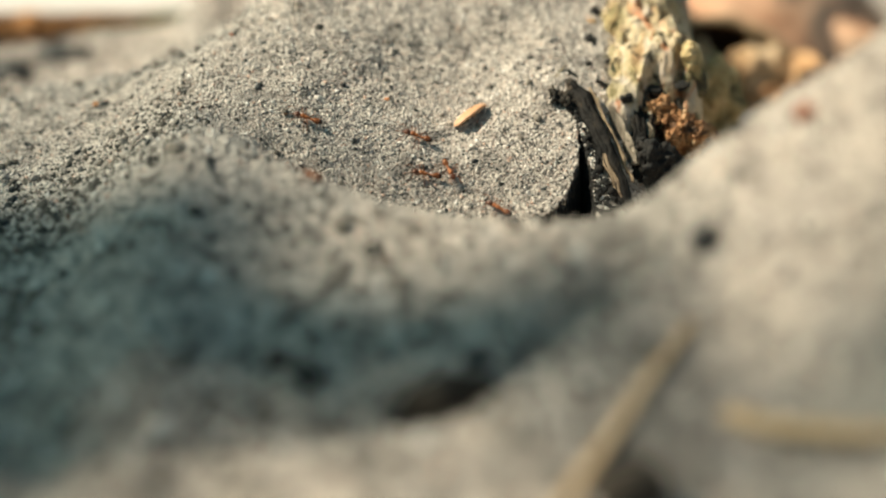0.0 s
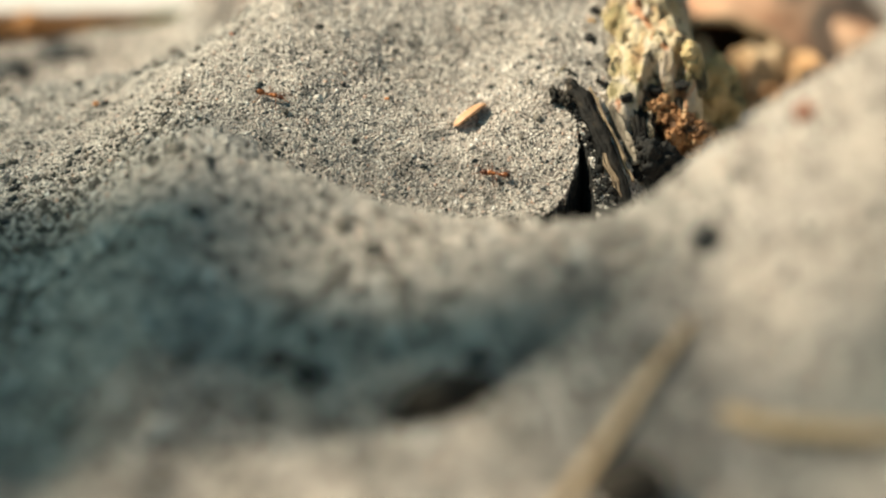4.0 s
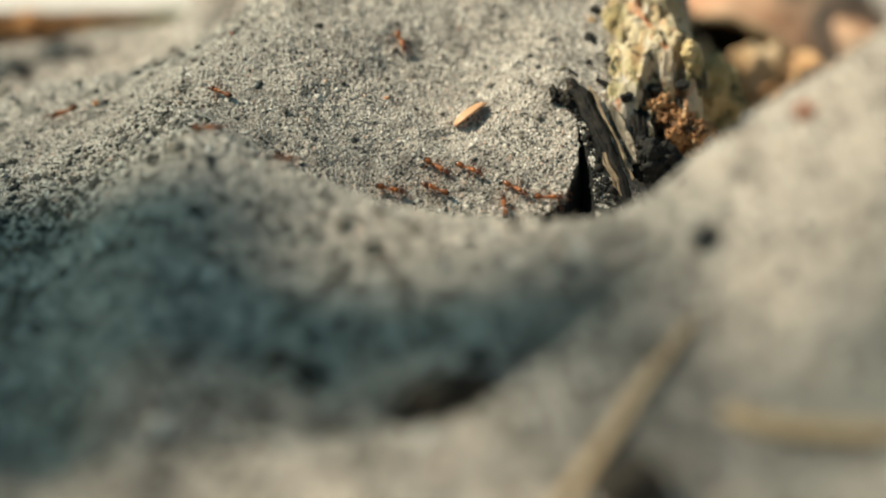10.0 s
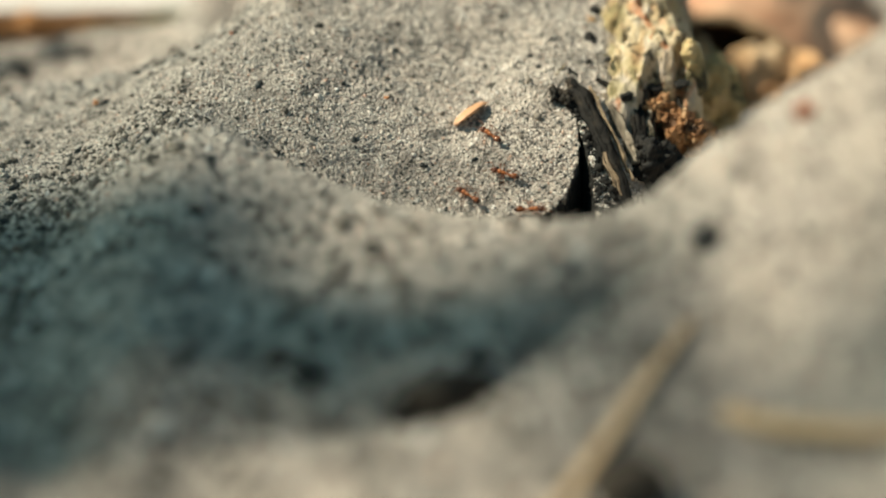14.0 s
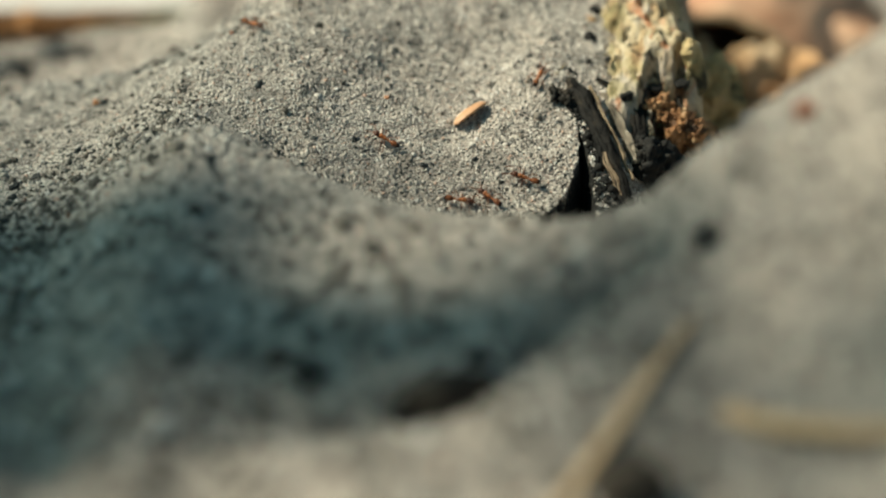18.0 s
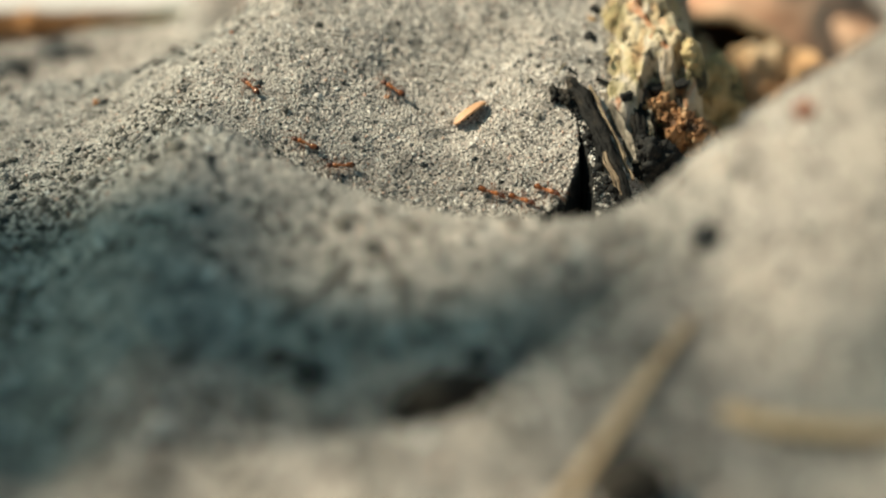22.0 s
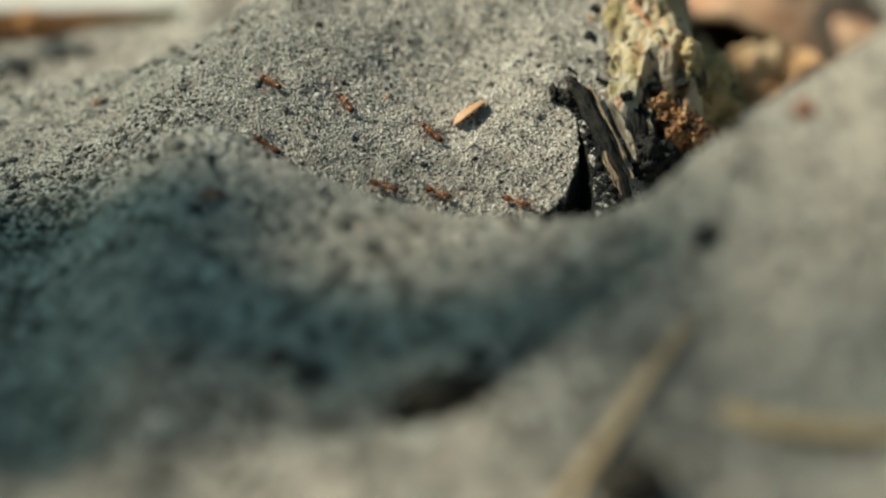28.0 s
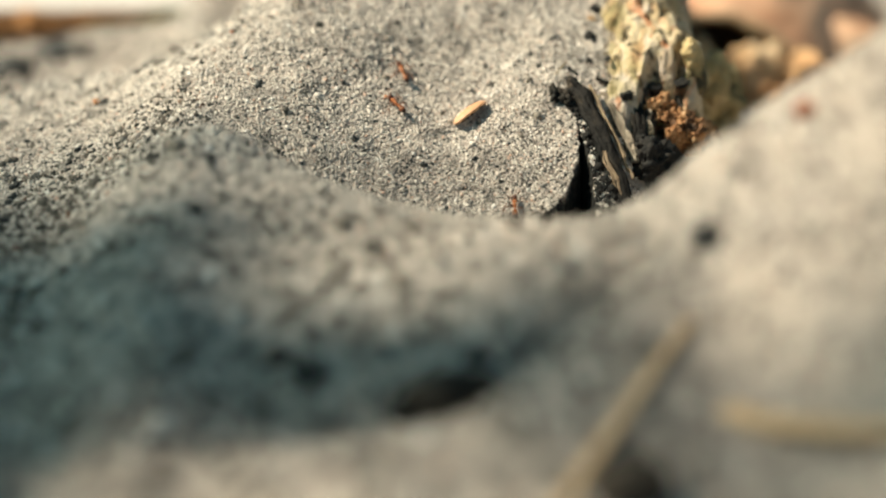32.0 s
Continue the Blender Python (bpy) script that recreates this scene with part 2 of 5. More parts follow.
build_cleft_shade()
build_grains("dark_grains", 2600, (-66, -29, 268, 309), 0.25, 9, "coarse dark grains strewn over the flank of the hollow", m_crumb,
             lambda x, y: y < 297 + 0.5 * (x + 48) + 7 * lattice(x, y, 5, 31))
build_grains("sand_grains", 232000, (-68, 27, 262, 336), 0.118, 5, "fine loose grey, white and pinkish grains of quartz sand", m_grain, open_sand, -0.02)
build_grains("coarse_sand", 30000, (-66, 64, 172, 299), 0.22, 6, "loose coarse sand grains on the near slopes", m_grain,
             lambda x, y: (y < 275) | (x < -30))
build_grains("soil_crumbs", 3600, (-66, 26, 205, 286), 0.34, 7, "dark crumbs of soil scattered over the sand", m_crumb, lambda x, y: (y < 268) | (x < -40))
build_grains("soil_clods", 420, (-66, 4, 214, 262), 0.46, 12, "dark clods of damp soil on the shaded side of the mound", m_crumb)
build_grains("quartz_grains", 1500, (-66, 16, 214, 268), 0.32, 13, "pale glinting quartz grains on the mound", m_quartz, lambda x, y: (y < 250) | (x < -30))
build_grains("far_grains", 9000, (-80, -18, 318, 400), 0.30, 23, "loose coarse sand beyond the crest", m_grain)
build_grains("far_crumbs", 700, (-80, -18, 312, 400), 0.36, 24, "dark crumbs of soil beyond the crest", m_crumb)
build_grains("mound_grains", 42000, (-44, 30, 236, 288), 0.165, 11, "pale loose grains on the crest of the mound", m_grain)
build_grains("fine_soil_crumbs", 1100, (-66, 24, 281, 338), 0.19, 8, "tiny dark crumbs of soil on the sand slope", m_crumb, open_sand)


def beside_cleft(x, y):
    """The gritty edge between the cleft and the splinter."""
    east = np.interp(y, *zip(*CLEFT_EAST))
    return (x > east) & (x < east + 1.1 + 0.5 * lattice(x, y, 2.0, 44)) & (lattice(x, y, 1.3, 45) > -0.35)


build_grains("cleft_grit", 1100, (16.5, 21.5, 286.5, 303.5), 0.12, 21, "glinting wet grit along the edge of the nest's cleft", m_quartz, beside_cleft, 0.6)
# black crumbs that darken the sand between the cleft and the splinter
build_grains("cleft_soil", 4200, (12.6, 23.5, 287, 309.5), 0.22, 22, "black crumbs round the nest's cleft", m_humus_shade,
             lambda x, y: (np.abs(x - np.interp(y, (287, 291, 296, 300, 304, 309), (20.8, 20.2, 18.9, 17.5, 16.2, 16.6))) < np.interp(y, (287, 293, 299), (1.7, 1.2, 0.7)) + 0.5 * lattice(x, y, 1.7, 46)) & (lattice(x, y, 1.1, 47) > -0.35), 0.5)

# ---- shapes ----
def blob(bm, centre, radii, detail=3, rough=0.0, cell=1.0, seed=0, turn=None):
    """A rounded lump, in mm, with a noise-worn surface."""
    made = bmesh.ops.create_icosphere(bm, subdivisions=detail, radius=1.0)["verts"]
    rot = turn.to_3x3() if turn else Matrix.Identity(3)
    for v in made:
        n = v.co.normalized()
        p = Vector((n.x * radii[0], n.y * radii[1], n.z * radii[2]))
        if rough:
            p += n * rough * (noise.fractal(p / cell + Vector((seed, seed * 1.7, 3.1)), 1.0, 2.1, 5))
        v.co = (rot @ p + Vector(centre)) * MM
    return made


def rod(bm, path, widths, sides=8, flat=1.0):
    """A tapered tube through points, in mm; flat squeezes it across."""
    pts = [Vector(p) for p in path]
    rings = []
    for i, p in enumerate(pts):
        ahead = (pts[min(i + 1, len(pts) - 1)] - pts[max(i - 1, 0)]).normalized()
        side = ahead.cross(Vector((0, 0, 1)))
        side = side.normalized() if side.length > 1e-4 else Vector((1, 0, 0))
        up = side.cross(ahead)
        ring = []
        for k in range(sides):
            a = 2 * math.pi * k / sides
            ring.append(bm.verts.new((p + (side * math.cos(a) + up * math.sin(a) * flat) * widths[i]) * MM))
        rings.append(ring)
    for r0, r1 in zip(rings, rings[1:]):
        for k in range(sides):
            bm.faces.new((r0[k], r0[(k + 1) % sides], r1[(k + 1) % sides], r1[k]))
    bm.faces.new(rings[0][::-1])
    bm.faces.new(rings[-1])


def thing(name, label, category, group="", at=(0, 0, 0)):
    ob = new(name)
    ob.empty_display_size = 0.002
    ob.matrix_basis = Matrix.Translation(Vector(at))
    return tagged(ob, label, category, group)


# ---- ants ----
m_ant = Mat("ant_red", 0.3)
m_ant.base(m_ant.ramp(m_ant.noise(900, 3, False), [(0.35, (0.26, 0.085, 0.03)), (0.7, (0.50, 0.19, 0.06))]))
m_head = Mat("ant_head", 0.3)
m_head.base(m_head.ramp(m_head.noise(900, 3, False), [(0.35, (0.07, 0.025, 0.014)), (0.7, (0.20, 0.07, 0.03))]))
m_gaster = Mat("ant_gaster", 0.2)
m_gaster.base(m_gaster.ramp(m_gaster.noise(700, 2, False), [(0.35, (0.14, 0.05, 0.02)), (0.7, (0.34, 0.13, 0.045))]))
m_tip = Mat("ant_gaster_tip", 0.25).base((0.035, 0.016, 0.01))
m_leg = Mat("ant_leg", 0.4)
m_leg.base(m_leg.ramp(m_leg.noise(900, 2, False), [(0.3, (0.12, 0.045, 0.02)), (0.7, (0.26, 0.10, 0.04))]))
m_eye = Mat("ant_eye", 0.15).base((0.01, 0.008, 0.008))

HIPS = [(1.05, 0.24, 48), (0.62, 0.27, 92), (0.25, 0.26, 132)]      # along, aside, leg's heading


def build_ant():
    ant = thing("ant", "reddish-brown ant with a darker gaster on the sand", "ant", "ants of the trail")
    bm = bmesh.new()
    blob(bm, (1.80, 0, 0.98), (0.52, 0.45, 0.36), 3, 0.03, 0.3, 1)
    for s in (-1, 1):
        rod(bm, [(2.2, 0.2 * s, 0.86), (2.42, 0.17 * s, 0.80), (2.55, 0.03 * s, 0.78)], [0.09, 0.07, 0.03], 6)
    head = part("head", bm, m_head, ant, "dark brown head")
    bm = bmesh.new()
    for s in (-1, 1):
        blob(bm, (1.92, 0.40 * s, 1.06), (0.10, 0.06, 0.10), 2)
    part("eyes", bm, m_eye, head, "small black eyes")
    bm = bmesh.new()
    blob(bm, (0.98, 0, 1.02), (0.46, 0.36, 0.36), 3, 0.03, 0.3, 2)
    blob(bm, (0.45, 0, 0.96), (0.52, 0.28, 0.31), 3, 0.03, 0.3, 3)
    part("thorax", bm, m_ant, ant)
    bm = bmesh.new()
    blob(bm, (-0.22, 0, 0.93), (0.20, 0.16, 0.24), 2)
    blob(bm, (-0.52, 0, 0.92), (0.20, 0.19, 0.23), 2)
    part("petiole", bm, m_ant, ant)
    bm = bmesh.new()
    blob(bm, (-1.34, 0, 0.96), (0.76, 0.47, 0.45), 3)
    gaster = part("gaster", bm, m_gaster, ant, "glossy amber-brown gaster")
    bm = bmesh.new()
    blob(bm, (-1.62, 0, 0.95), (0.55, 0.42, 0.40), 3)
    part("gaster_tip", bm, m_tip, gaster, "dark tip of the gaster")
    for s in (-1, 1):
        bm = bmesh.new()
        rod(bm, [(0, 0, 0), (0.35, 0.42 * s, 0.32), (0.72, 0.66 * s, 0.30)], [0.05, 0.042, 0.04], 5)
        rod(bm, [(0.72, 0.66 * s, 0.30), (1.15, 0.62 * s, 0.05), (1.5, 0.58 * s, -0.12)], [0.045, 0.055, 0.06], 5)
        a = part("antenna", bm, m_leg, ant)
        a.location = Vector((2.1, 0.14 * s, 1.1)) * MM
    for s in (-1, 1):
        for k, (hx, hy, head_to) in enumerate(HIPS):
            bm = bmesh.new()
            reach = (1.0, 0.95, 1.25)[k]
            rod(bm, [(0, 0, 0), (0.25 * reach, 0, 0.1), (0.95 * reach, 0, 0.62), (1.0 * reach, 0, 0.60)], [0.07, 0.075, 0.06, 0.05], 6)
            rod(bm, [(0.98 * reach, 0, 0.62), (1.45 * reach, 0, -0.18), (1.62 * reach, 0, -0.62)], [0.055, 0.045, 0.035], 6)
            rod(bm, [(1.62 * reach, 0, -0.62), (1.85 * reach, 0, -0.72), (2.0 * reach, 0, -0.72)], [0.045, 0.035, 0.03], 5)
            leg = part("leg", bm, m_leg, ant)
            leg.matrix_basis = leg_pose(s, k, 0)
    ant.scale = (0.84, 0.84, 0.84)
    return ant


def leg_pose(side, k, swing):
    hx, hy, head_to = HIPS[k]
    return pose(hx * MM, side * hy * MM, 0.76 * MM, 0, 0, side * head_to + swing)


# ---- the old root beside the nest ----
m_root = Mat("weathered_root", 0.85)
c = m_root.ramp(m_root.noise(340, 7, dist=0.5, stretch=(1.0, 0.35, 0.5)), [(0.30, (0.20, 0.12, 0.06)), (0.38, (0.46, 0.33, 0.18)), (0.46, (0.60, 0.50, 0.33)), (0.54, (0.70, 0.62, 0.47)), (0.63, (0.60, 0.47, 0.28)), (0.73, (0.72, 0.65, 0.54))])
c = m_root.mix(c, (0.86, 0.84, 0.80), 1.0, 'MULTIPLY')
c = m_root.mix(c, (0.50, 0.45, 0.40), m_root.ramp(m_root.noise(210, 4, stretch=(1.0, 0.4, 0.6)), [(0.46, grey(0.0)), (0.60, grey(0.8))]))
c = m_root.mix(c, m_root.ramp(m_root.noise(620, 6, dist=0.4), [(0.38, (0.06, 0.055, 0.04)), (0.47, grey(1.0))]), 0.92, "MULTIPLY")
c = m_root.mix(c, (0.48, 0.20, 0.09), m_root.ramp(m_root.noise(400, 4, dist=0.9, stretch=(1.0, 0.4, 0.6)), [(0.56, grey(0.0)), (0.64, grey(0.75))]))
c = m_root.mix(c, (0.36, 0.31, 0.15), m_root.ramp(m_root.noise(190, 5, dist=0.6), [(0.50, grey(0.0)), (0.62, grey(0.65))]))
m_root.base(c).bump(m_root.noise(900, 7), 1.0, 0.0007)
m_olive = Mat("olive_wood", 0.85)
c = m_olive.ramp(m_olive.noise(240, 6, dist=0.7), [(0.32, (0.05, 0.045, 0.028)), (0.42, (0.26, 0.21, 0.10)), (0.54, (0.50, 0.39, 0.20)), (0.68, (0.66, 0.54, 0.32))])
m_olive.base(c).bump(m_olive.noise(600, 6), 0.9, 0.0007)
m_bark = Mat("dark_bark", 0.7)
c = m_bark.ramp(m_bark.noise(700, 5, False, stretch=(1.0, 0.1, 1.0)), [(0.42, (0.005, 0.005, 0.005)), (0.58, (0.013, 0.012, 0.011)), (0.76, (0.055, 0.045, 0.032))])
m_bark.p.inputs["Specular IOR Level"].default_value = 0.15
m_bark.base(c).bump(m_bark.noise(900, 4, False, stretch=(1.0, 0.1, 1.0)), 0.9, 0.0006)
m_pale = Mat("pale_bark", 0.75)
m_pale.base(m_pale.ramp(m_pale.noise(500, 4, False), [(0.3, (0.22, 0.16, 0.10)), (0.7, (0.52, 0.40, 0.25))])).bump(m_pale.noise(900, 4, False), 0.7, 0.0005)
m_tan = Mat("tan_bark", 0.7)
m_tan.base(m_tan.ramp(m_tan.noise(500, 4, False), [(0.3, (0.11, 0.08, 0.05)), (0.7, (0.32, 0.245, 0.155))])).bump(m_tan.noise(900, 4, False), 0.7, 0.0005)
m_grey = Mat("grey_wood", 0.8)
c = m_grey.ramp(m_grey.noise(700, 5, stretch=(1.0, 0.2, 0.3)), [(0.36, (0.07, 0.06, 0.045)), (0.48, (0.20, 0.17, 0.13)), (0.62, (0.34, 0.30, 0.24)), (0.76, (0.44, 0.39, 0.31))])
m_grey.base(c).bump(m_grey.noise(1200, 5), 0.9, 0.0005)
m_cream = Mat("cream_wood", 0.85)
c = m_cream.ramp(m_cream.noise(160, 5, dist=0.8), [(0.34, (0.36, 0.17, 0.08)), (0.44, (0.54, 0.31, 0.15)), (0.54, (0.64, 0.44, 0.25)), (0.70, (0.68, 0.54, 0.37))])
m_cream.base(c).bump(m_cream.noise(500, 5), 0.8, 0.0007)
m_rust = Mat("orange_wood", 0.8)
c = m_rust.ramp(m_rust.noise(520, 6, dist=0.6), [(0.34, (0.06, 0.035, 0.02)), (0.46, (0.24, 0.12, 0.05)), (0.58, (0.46, 0.26, 0.12)), (0.72, (0.54, 0.40, 0.25))])
m_rust.base(c).bump(m_rust.noise(500, 5), 0.8, 0.0007)
# black rotten wood; also paints shade in the hollow and on the root's front
m_black = Mat("rotten_black_wood_and_shade", 0.9)
m_black.base(m_black.ramp(m_black.noise(300, 5), [(0.35, (0.012, 0.012, 0.011)), (0.7, (0.07, 0.055, 0.04))])).bump(m_black.noise(600, 5), 0.8, 0.0007)
m_husk = Mat("tan_husk", 0.55)
c = m_husk.ramp(m_husk.noise(70, 5, dist=0.6), [(0.3, (0.36, 0.19, 0.11)), (0.5, (0.60, 0.36, 0.23)), (0.72, (0.74, 0.52, 0.36))])
m_husk.base(c).bump(m_husk.noise(220, 4), 0.5, 0.001)

root = thing("tree_root", "weathered cream-yellow tree root with pits and flaking bark", "root", at=(0.026, 0.310, 0.006))


def under(thing_ob, ob):
    """Keeps a part, modelled in world place, where it is under its thing."""
    ob.matrix_parent_inverse = thing_ob.matrix_basis.inverted()
    return ob


def rooted(name, bm, material, label=""):
    return under(root, part(name, bm, material, root, label))


def crust_height(x, y):
    """Top of the flaking wood that lies up the slope, in mm."""
    lie = np.minimum(x, 19.0)
    z = height(lie, y) + cleft(lie, y) + 2.3 * np.clip((x - 19.5) / 7.5, 0, 1) - 0.34 * np.maximum(x - 28.6 + 1.5 * lattice(x * 0, y, 4.0, 22) + 0.9 * lattice(x, y, 1.3, 24), 0) ** 2
    z = z - 0.9 * np.maximum(304.6 + 5.0 * np.clip((x - 24.8) / 1.5, 0, 1) + 1.3 * lattice(x, y * 0, 2.3, 21) - y, 0) ** 1.6
    plate = lattice(x + 0.15 * y, y * 0.3, 1.9, 11) + 0.5 * lattice(x, y * 0.5, 1.0, 12)
    z = z + 0.3 * np.tanh(plate * 3) + 0.32 * lattice(x + 0.1 * y, y * 0.2, 0.8, 18) + 0.2 * lattice(x, y * 0.6, 0.75, 13) + 0.16 * lattice(x, y * 0.7, 0.4, 14)
    bare = x - 21.8 + 2.4 * lattice(x, y, 3.1, 15) + 1.4 * lattice(x, y, 1.1, 16)
    z = z - 1.9 * np.clip(0.5 - bare / 1.6, 0, 1)
    for px, py, r, depth in ((29.6, 318.4, 0.9, 7), (27.3, 308.6, 1.0, 5), (30.6, 309.0, 0.9, 6), (24.0, 314.5, 0.35, 2), (26.2, 321.0, 0.5, 3),
                             (31.2, 311.4, 0.6, 3), (23.2, 324.8, 0.4, 3), (27.0, 316.6, 0.4, 2), (22.0, 311.6, 0.3, 2), (30.6, 319.8, 0.5, 3)):
        warp = 0.5 * lattice(x, y, 0.9, 17)
        z = z - depth * np.exp(-(np.hypot(x - px, (y - py) * 0.62) / r + warp) ** 4)
    return z


def sheet_block(xs, ys, zs, low):
    """A solid block whose top is a height grid."""
    bm = bmesh.new()
    rows = [[bm.verts.new(Vector((x, y, zs[j, i])) * MM) for i, x in enumerate(xs)] for j, y in enumerate(ys)]
    for r0, r1 in zip(rows, rows[1:]):
        for i in range(len(xs) - 1):
            bm.faces.new((r0[i], r0[i + 1], r1[i + 1], r1[i]))
    rim = rows[0] + [r[-1] for r in rows[1:]] + rows[-1][-2::-1] + [r[0] for r in rows[-2:0:-1]]
    feet = [bm.verts.new((v.co.x, v.co.y, min(v.co.z, low * MM))) for v in rim]
    for k in range(len(rim)):
        n = (k + 1) % len(rim)
        bm.faces.new((rim[n], rim[k], feet[k], feet[n]))
    return bm


xs, ys = np.arange(16.6, 33.9, 0.2), np.arange(300.6, 348, 0.24)
gx, gy = np.meshgrid(xs, ys)
rooted("wood_body", sheet_block(xs, ys, crust_height(gx, gy), 0.0), m_root)
bm = bmesh.new()
for c0, r0, k in (((28.3, 307.9, 13.8), (2.2, 1.8, 2.6), 1), ((32.5, 306.2, 11.6), (1.9, 1.7, 2.0), 2), ((31.0, 308.2, 13.0), (2.2, 1.8, 2.2), 3), ((34.4, 309.0, 9.0), (2.4, 2.2, 3.4), 4), ((30.4, 306.0, 9.6), (2.2, 1.6, 2.2), 5)):
    blob(bm, c0, r0, 5, 0.9, 1.5, 14 + k)
flake_rng = random.Random(5)
for k in range(18):
    # flakes that crumble down from the pale crust to the bank
    s0 = k / 17
    c0 = Vector((28.0, 305.5, 15.2)).lerp(Vector((32.7, 303.5, 13.0)), s0) + Vector((flake_rng.uniform(-1.4, 1.4), flake_rng.uniform(-0.8, 1.6), flake_rng.uniform(-1.5, 1.3)))
    blob(bm, c0, (flake_rng.uniform(0.5, 1.2), flake_rng.uniform(0.4, 0.8), flake_rng.uniform(0.6, 1.6)), 4, 0.9, 0.5, 60 + k)
rooted("rotten_core", bm, m_rust, "crumbling orange rotten wood")
bm = bmesh.new()
blob(bm, (26.6, 297.6, 10.2), (2.3, 1.8, 4.4), 5, 1.2, 1.2, 17)
blob(bm, (25.2, 299.6, 10.6), (1.3, 1.4, 3.6), 5, 0.9, 1.0, 19)
blob(bm, (28.6, 301.2, 7.6), (2.6, 2.6, 5.2), 5, 1.2, 1.6, 17)
blob(bm, (31.0, 301.6, 5.6), (3.4, 2.4, 4.6), 4, 1.2, 1.6, 18)
rooted("rotten_foot", bm, m_humus_shade, "blackened rotten wood")
for name, c0, r0, material, seed_no, label in (
        ("wood_flank", (39.6, 360.0, -3.6), (4.6, 5.0, 10.0), m_olive, 19, "olive-grey weathered flank of the root"),
        ("wood_foot", (38.6, 350.0, -1.0), (4.4, 3.4, 7.4), m_olive, 21, "dark olive foot of the root"),
        ("wood_side", (36.2, 321.0, 7.6), (4.2, 3.4, 7.0), m_olive, 22, "olive-brown side of the root"),
        ("wood_rib", (32.5, 310.3, 20.4), (1.3, 1.3, 3.6), m_olive, 41, "olive weathered rib of the root"),
        ("wood_hump", (36.3, 321.1, 12.4), (3.4, 2.6, 4.6), m_olive, 43, "olive-brown hump of the root"),
        ("wood_ledge", (38.6, 356.6, 4.4), (1.5, 2.0, 4.6), m_root, 20, "pale worn edge of the hollow"),
        ("wood_shoulder", (46.4, 361.0, 0.6), (6.6, 3.0, 6.2), m_cream, 23, "cream lump of old wood"),
        ("wood_boss", (54.6, 361.0, -0.6), (5.6, 3.0, 6.0), m_cream, 24, "cream lump of old wood"),
        ("wood_knob", (49.6, 358.4, -5.0), (8.4, 3.4, 6.0), m_rust, 29, "orange-brown rotten wood"),
        # black lump that paints the dark of the hollow under the leaf
        ("hollow_back", (45.0, 386.0, -4.0), (14.0, 4.0, 11.0), m_black, 31, "black lump painting the shade inside the root's hollow")):
    bm = bmesh.new()
    blob(bm, c0, r0, 5, 2.0, 3.0, seed_no)
    rooted(name, bm, material, label)


# small black lumps on the crust, several of them in its pits
for px, py, r in ((29.6, 318.0, 1.0), (19.3, 315.5, 0.8), (20.3, 320.9, 0.9), (27.3, 308.4, 1.1), (30.8, 308.6, 0.9), (19.1, 311.2, 0.45), (21.4, 310.2, 0.4), (23.4, 304.6, 0.8)):
    bm = bmesh.new()
    ground = max(float(crust_height(np.array(px + 0.9), np.array(py + 0.3))), ground_at(px, py))
    blob(bm, (px, py, ground + 0.1), (r, r * 1.2, r * 0.6), 3, 0.5, 0.8, int(px * 3))
    rooted("rotten_spot", bm, m_humus_shade, "small black spot on the root")


def strip(bm, path, widths, thick, twist, seed, n=22, ragged=0.06):
    """A rough flat splinter along a path, in mm, with a ragged face."""
    rng = random.Random(seed)
    rows = []
    for i in range(n + 1):
        s = i / n * (len(path) - 1)
        k = min(int(s), len(path) - 2)
        p = Vector(path[k]).lerp(Vector(path[k + 1]), s - k)
        wd = widths[k] + (widths[k + 1] - widths[k]) * (s - k)
        wd *= 1 + 2.5 * ragged * noise.noise(Vector((s * 2.3, seed * 3.7, 1.1)))
        p = p + Vector((ragged * 4 * noise.noise(Vector((s * 1.6, seed, 7.7))), 0, 0))
        across = Vector((math.cos(radians(twist)), math.sin(radians(twist)), 0.15)).normalized()
        out = across.cross(Vector(path[-1]) - Vector(path[0])).normalized()
        ring = []
        for j in range(11):
            a = j / 10 * 2 - 1
            grain = noise.noise(Vector((a * 4.0, s * 0.5, seed * 1.3))) + 0.6 * noise.noise(Vector((a * 9.0, s * 1.2, seed * 2.3)))
            bulge = (1 - a * a) * thick * 0.6 + 0.55 * thick * grain + rng.uniform(-0.04, 0.04)
            ring.append(bm.verts.new((p + across * wd * (a + rng.uniform(-ragged, ragged)) - out * bulge) * MM))
        for j in range(6, -1, -1):
            a = j / 6 * 2 - 1
            ring.append(bm.verts.new((p + across * wd * a * 0.92 + out * thick * 0.5) * MM))
        rows.append(ring)
    for r0, r1 in zip(rows, rows[1:]):
        m = len(r0)
        for k in range(m):
            bm.faces.new((r0[k], r0[(k + 1) % m], r1[(k + 1) % m], r1[k]))
    bm.faces.new(rows[0])
    bm.faces.new(rows[-1][::-1])
    bmesh.ops.recalc_face_normals(bm, faces=bm.faces[:])


bm = bmesh.new()
strip(bm, [(16.4, 306.6, 19.3), (17.5, 304.6, 18.4), (19.3, 299.8, 15.6), (21.1, 295.0, 12.4), (22.6, 291.2, 9.0), (23.2, 289.2, 6.6)], [0.75, 1.25, 1.3, 1.2, 1.1, 1.0], 0.9, -20, 3, 48, 0.09)
rooted("bark_splinter", bm, m_bark, "dark grey-brown splinter of bark")
bm = bmesh.new()
strip(bm, [(20.1, 296.0, 13.2), (21.4, 292.9, 11.0), (22.5, 290.4, 8.2)], [0.3, 0.5, 0.4], 0.5, -20, 5, 26, 0.1)
rooted("bark_edge", bm, m_tan, "pale tan torn edge of the splinter")
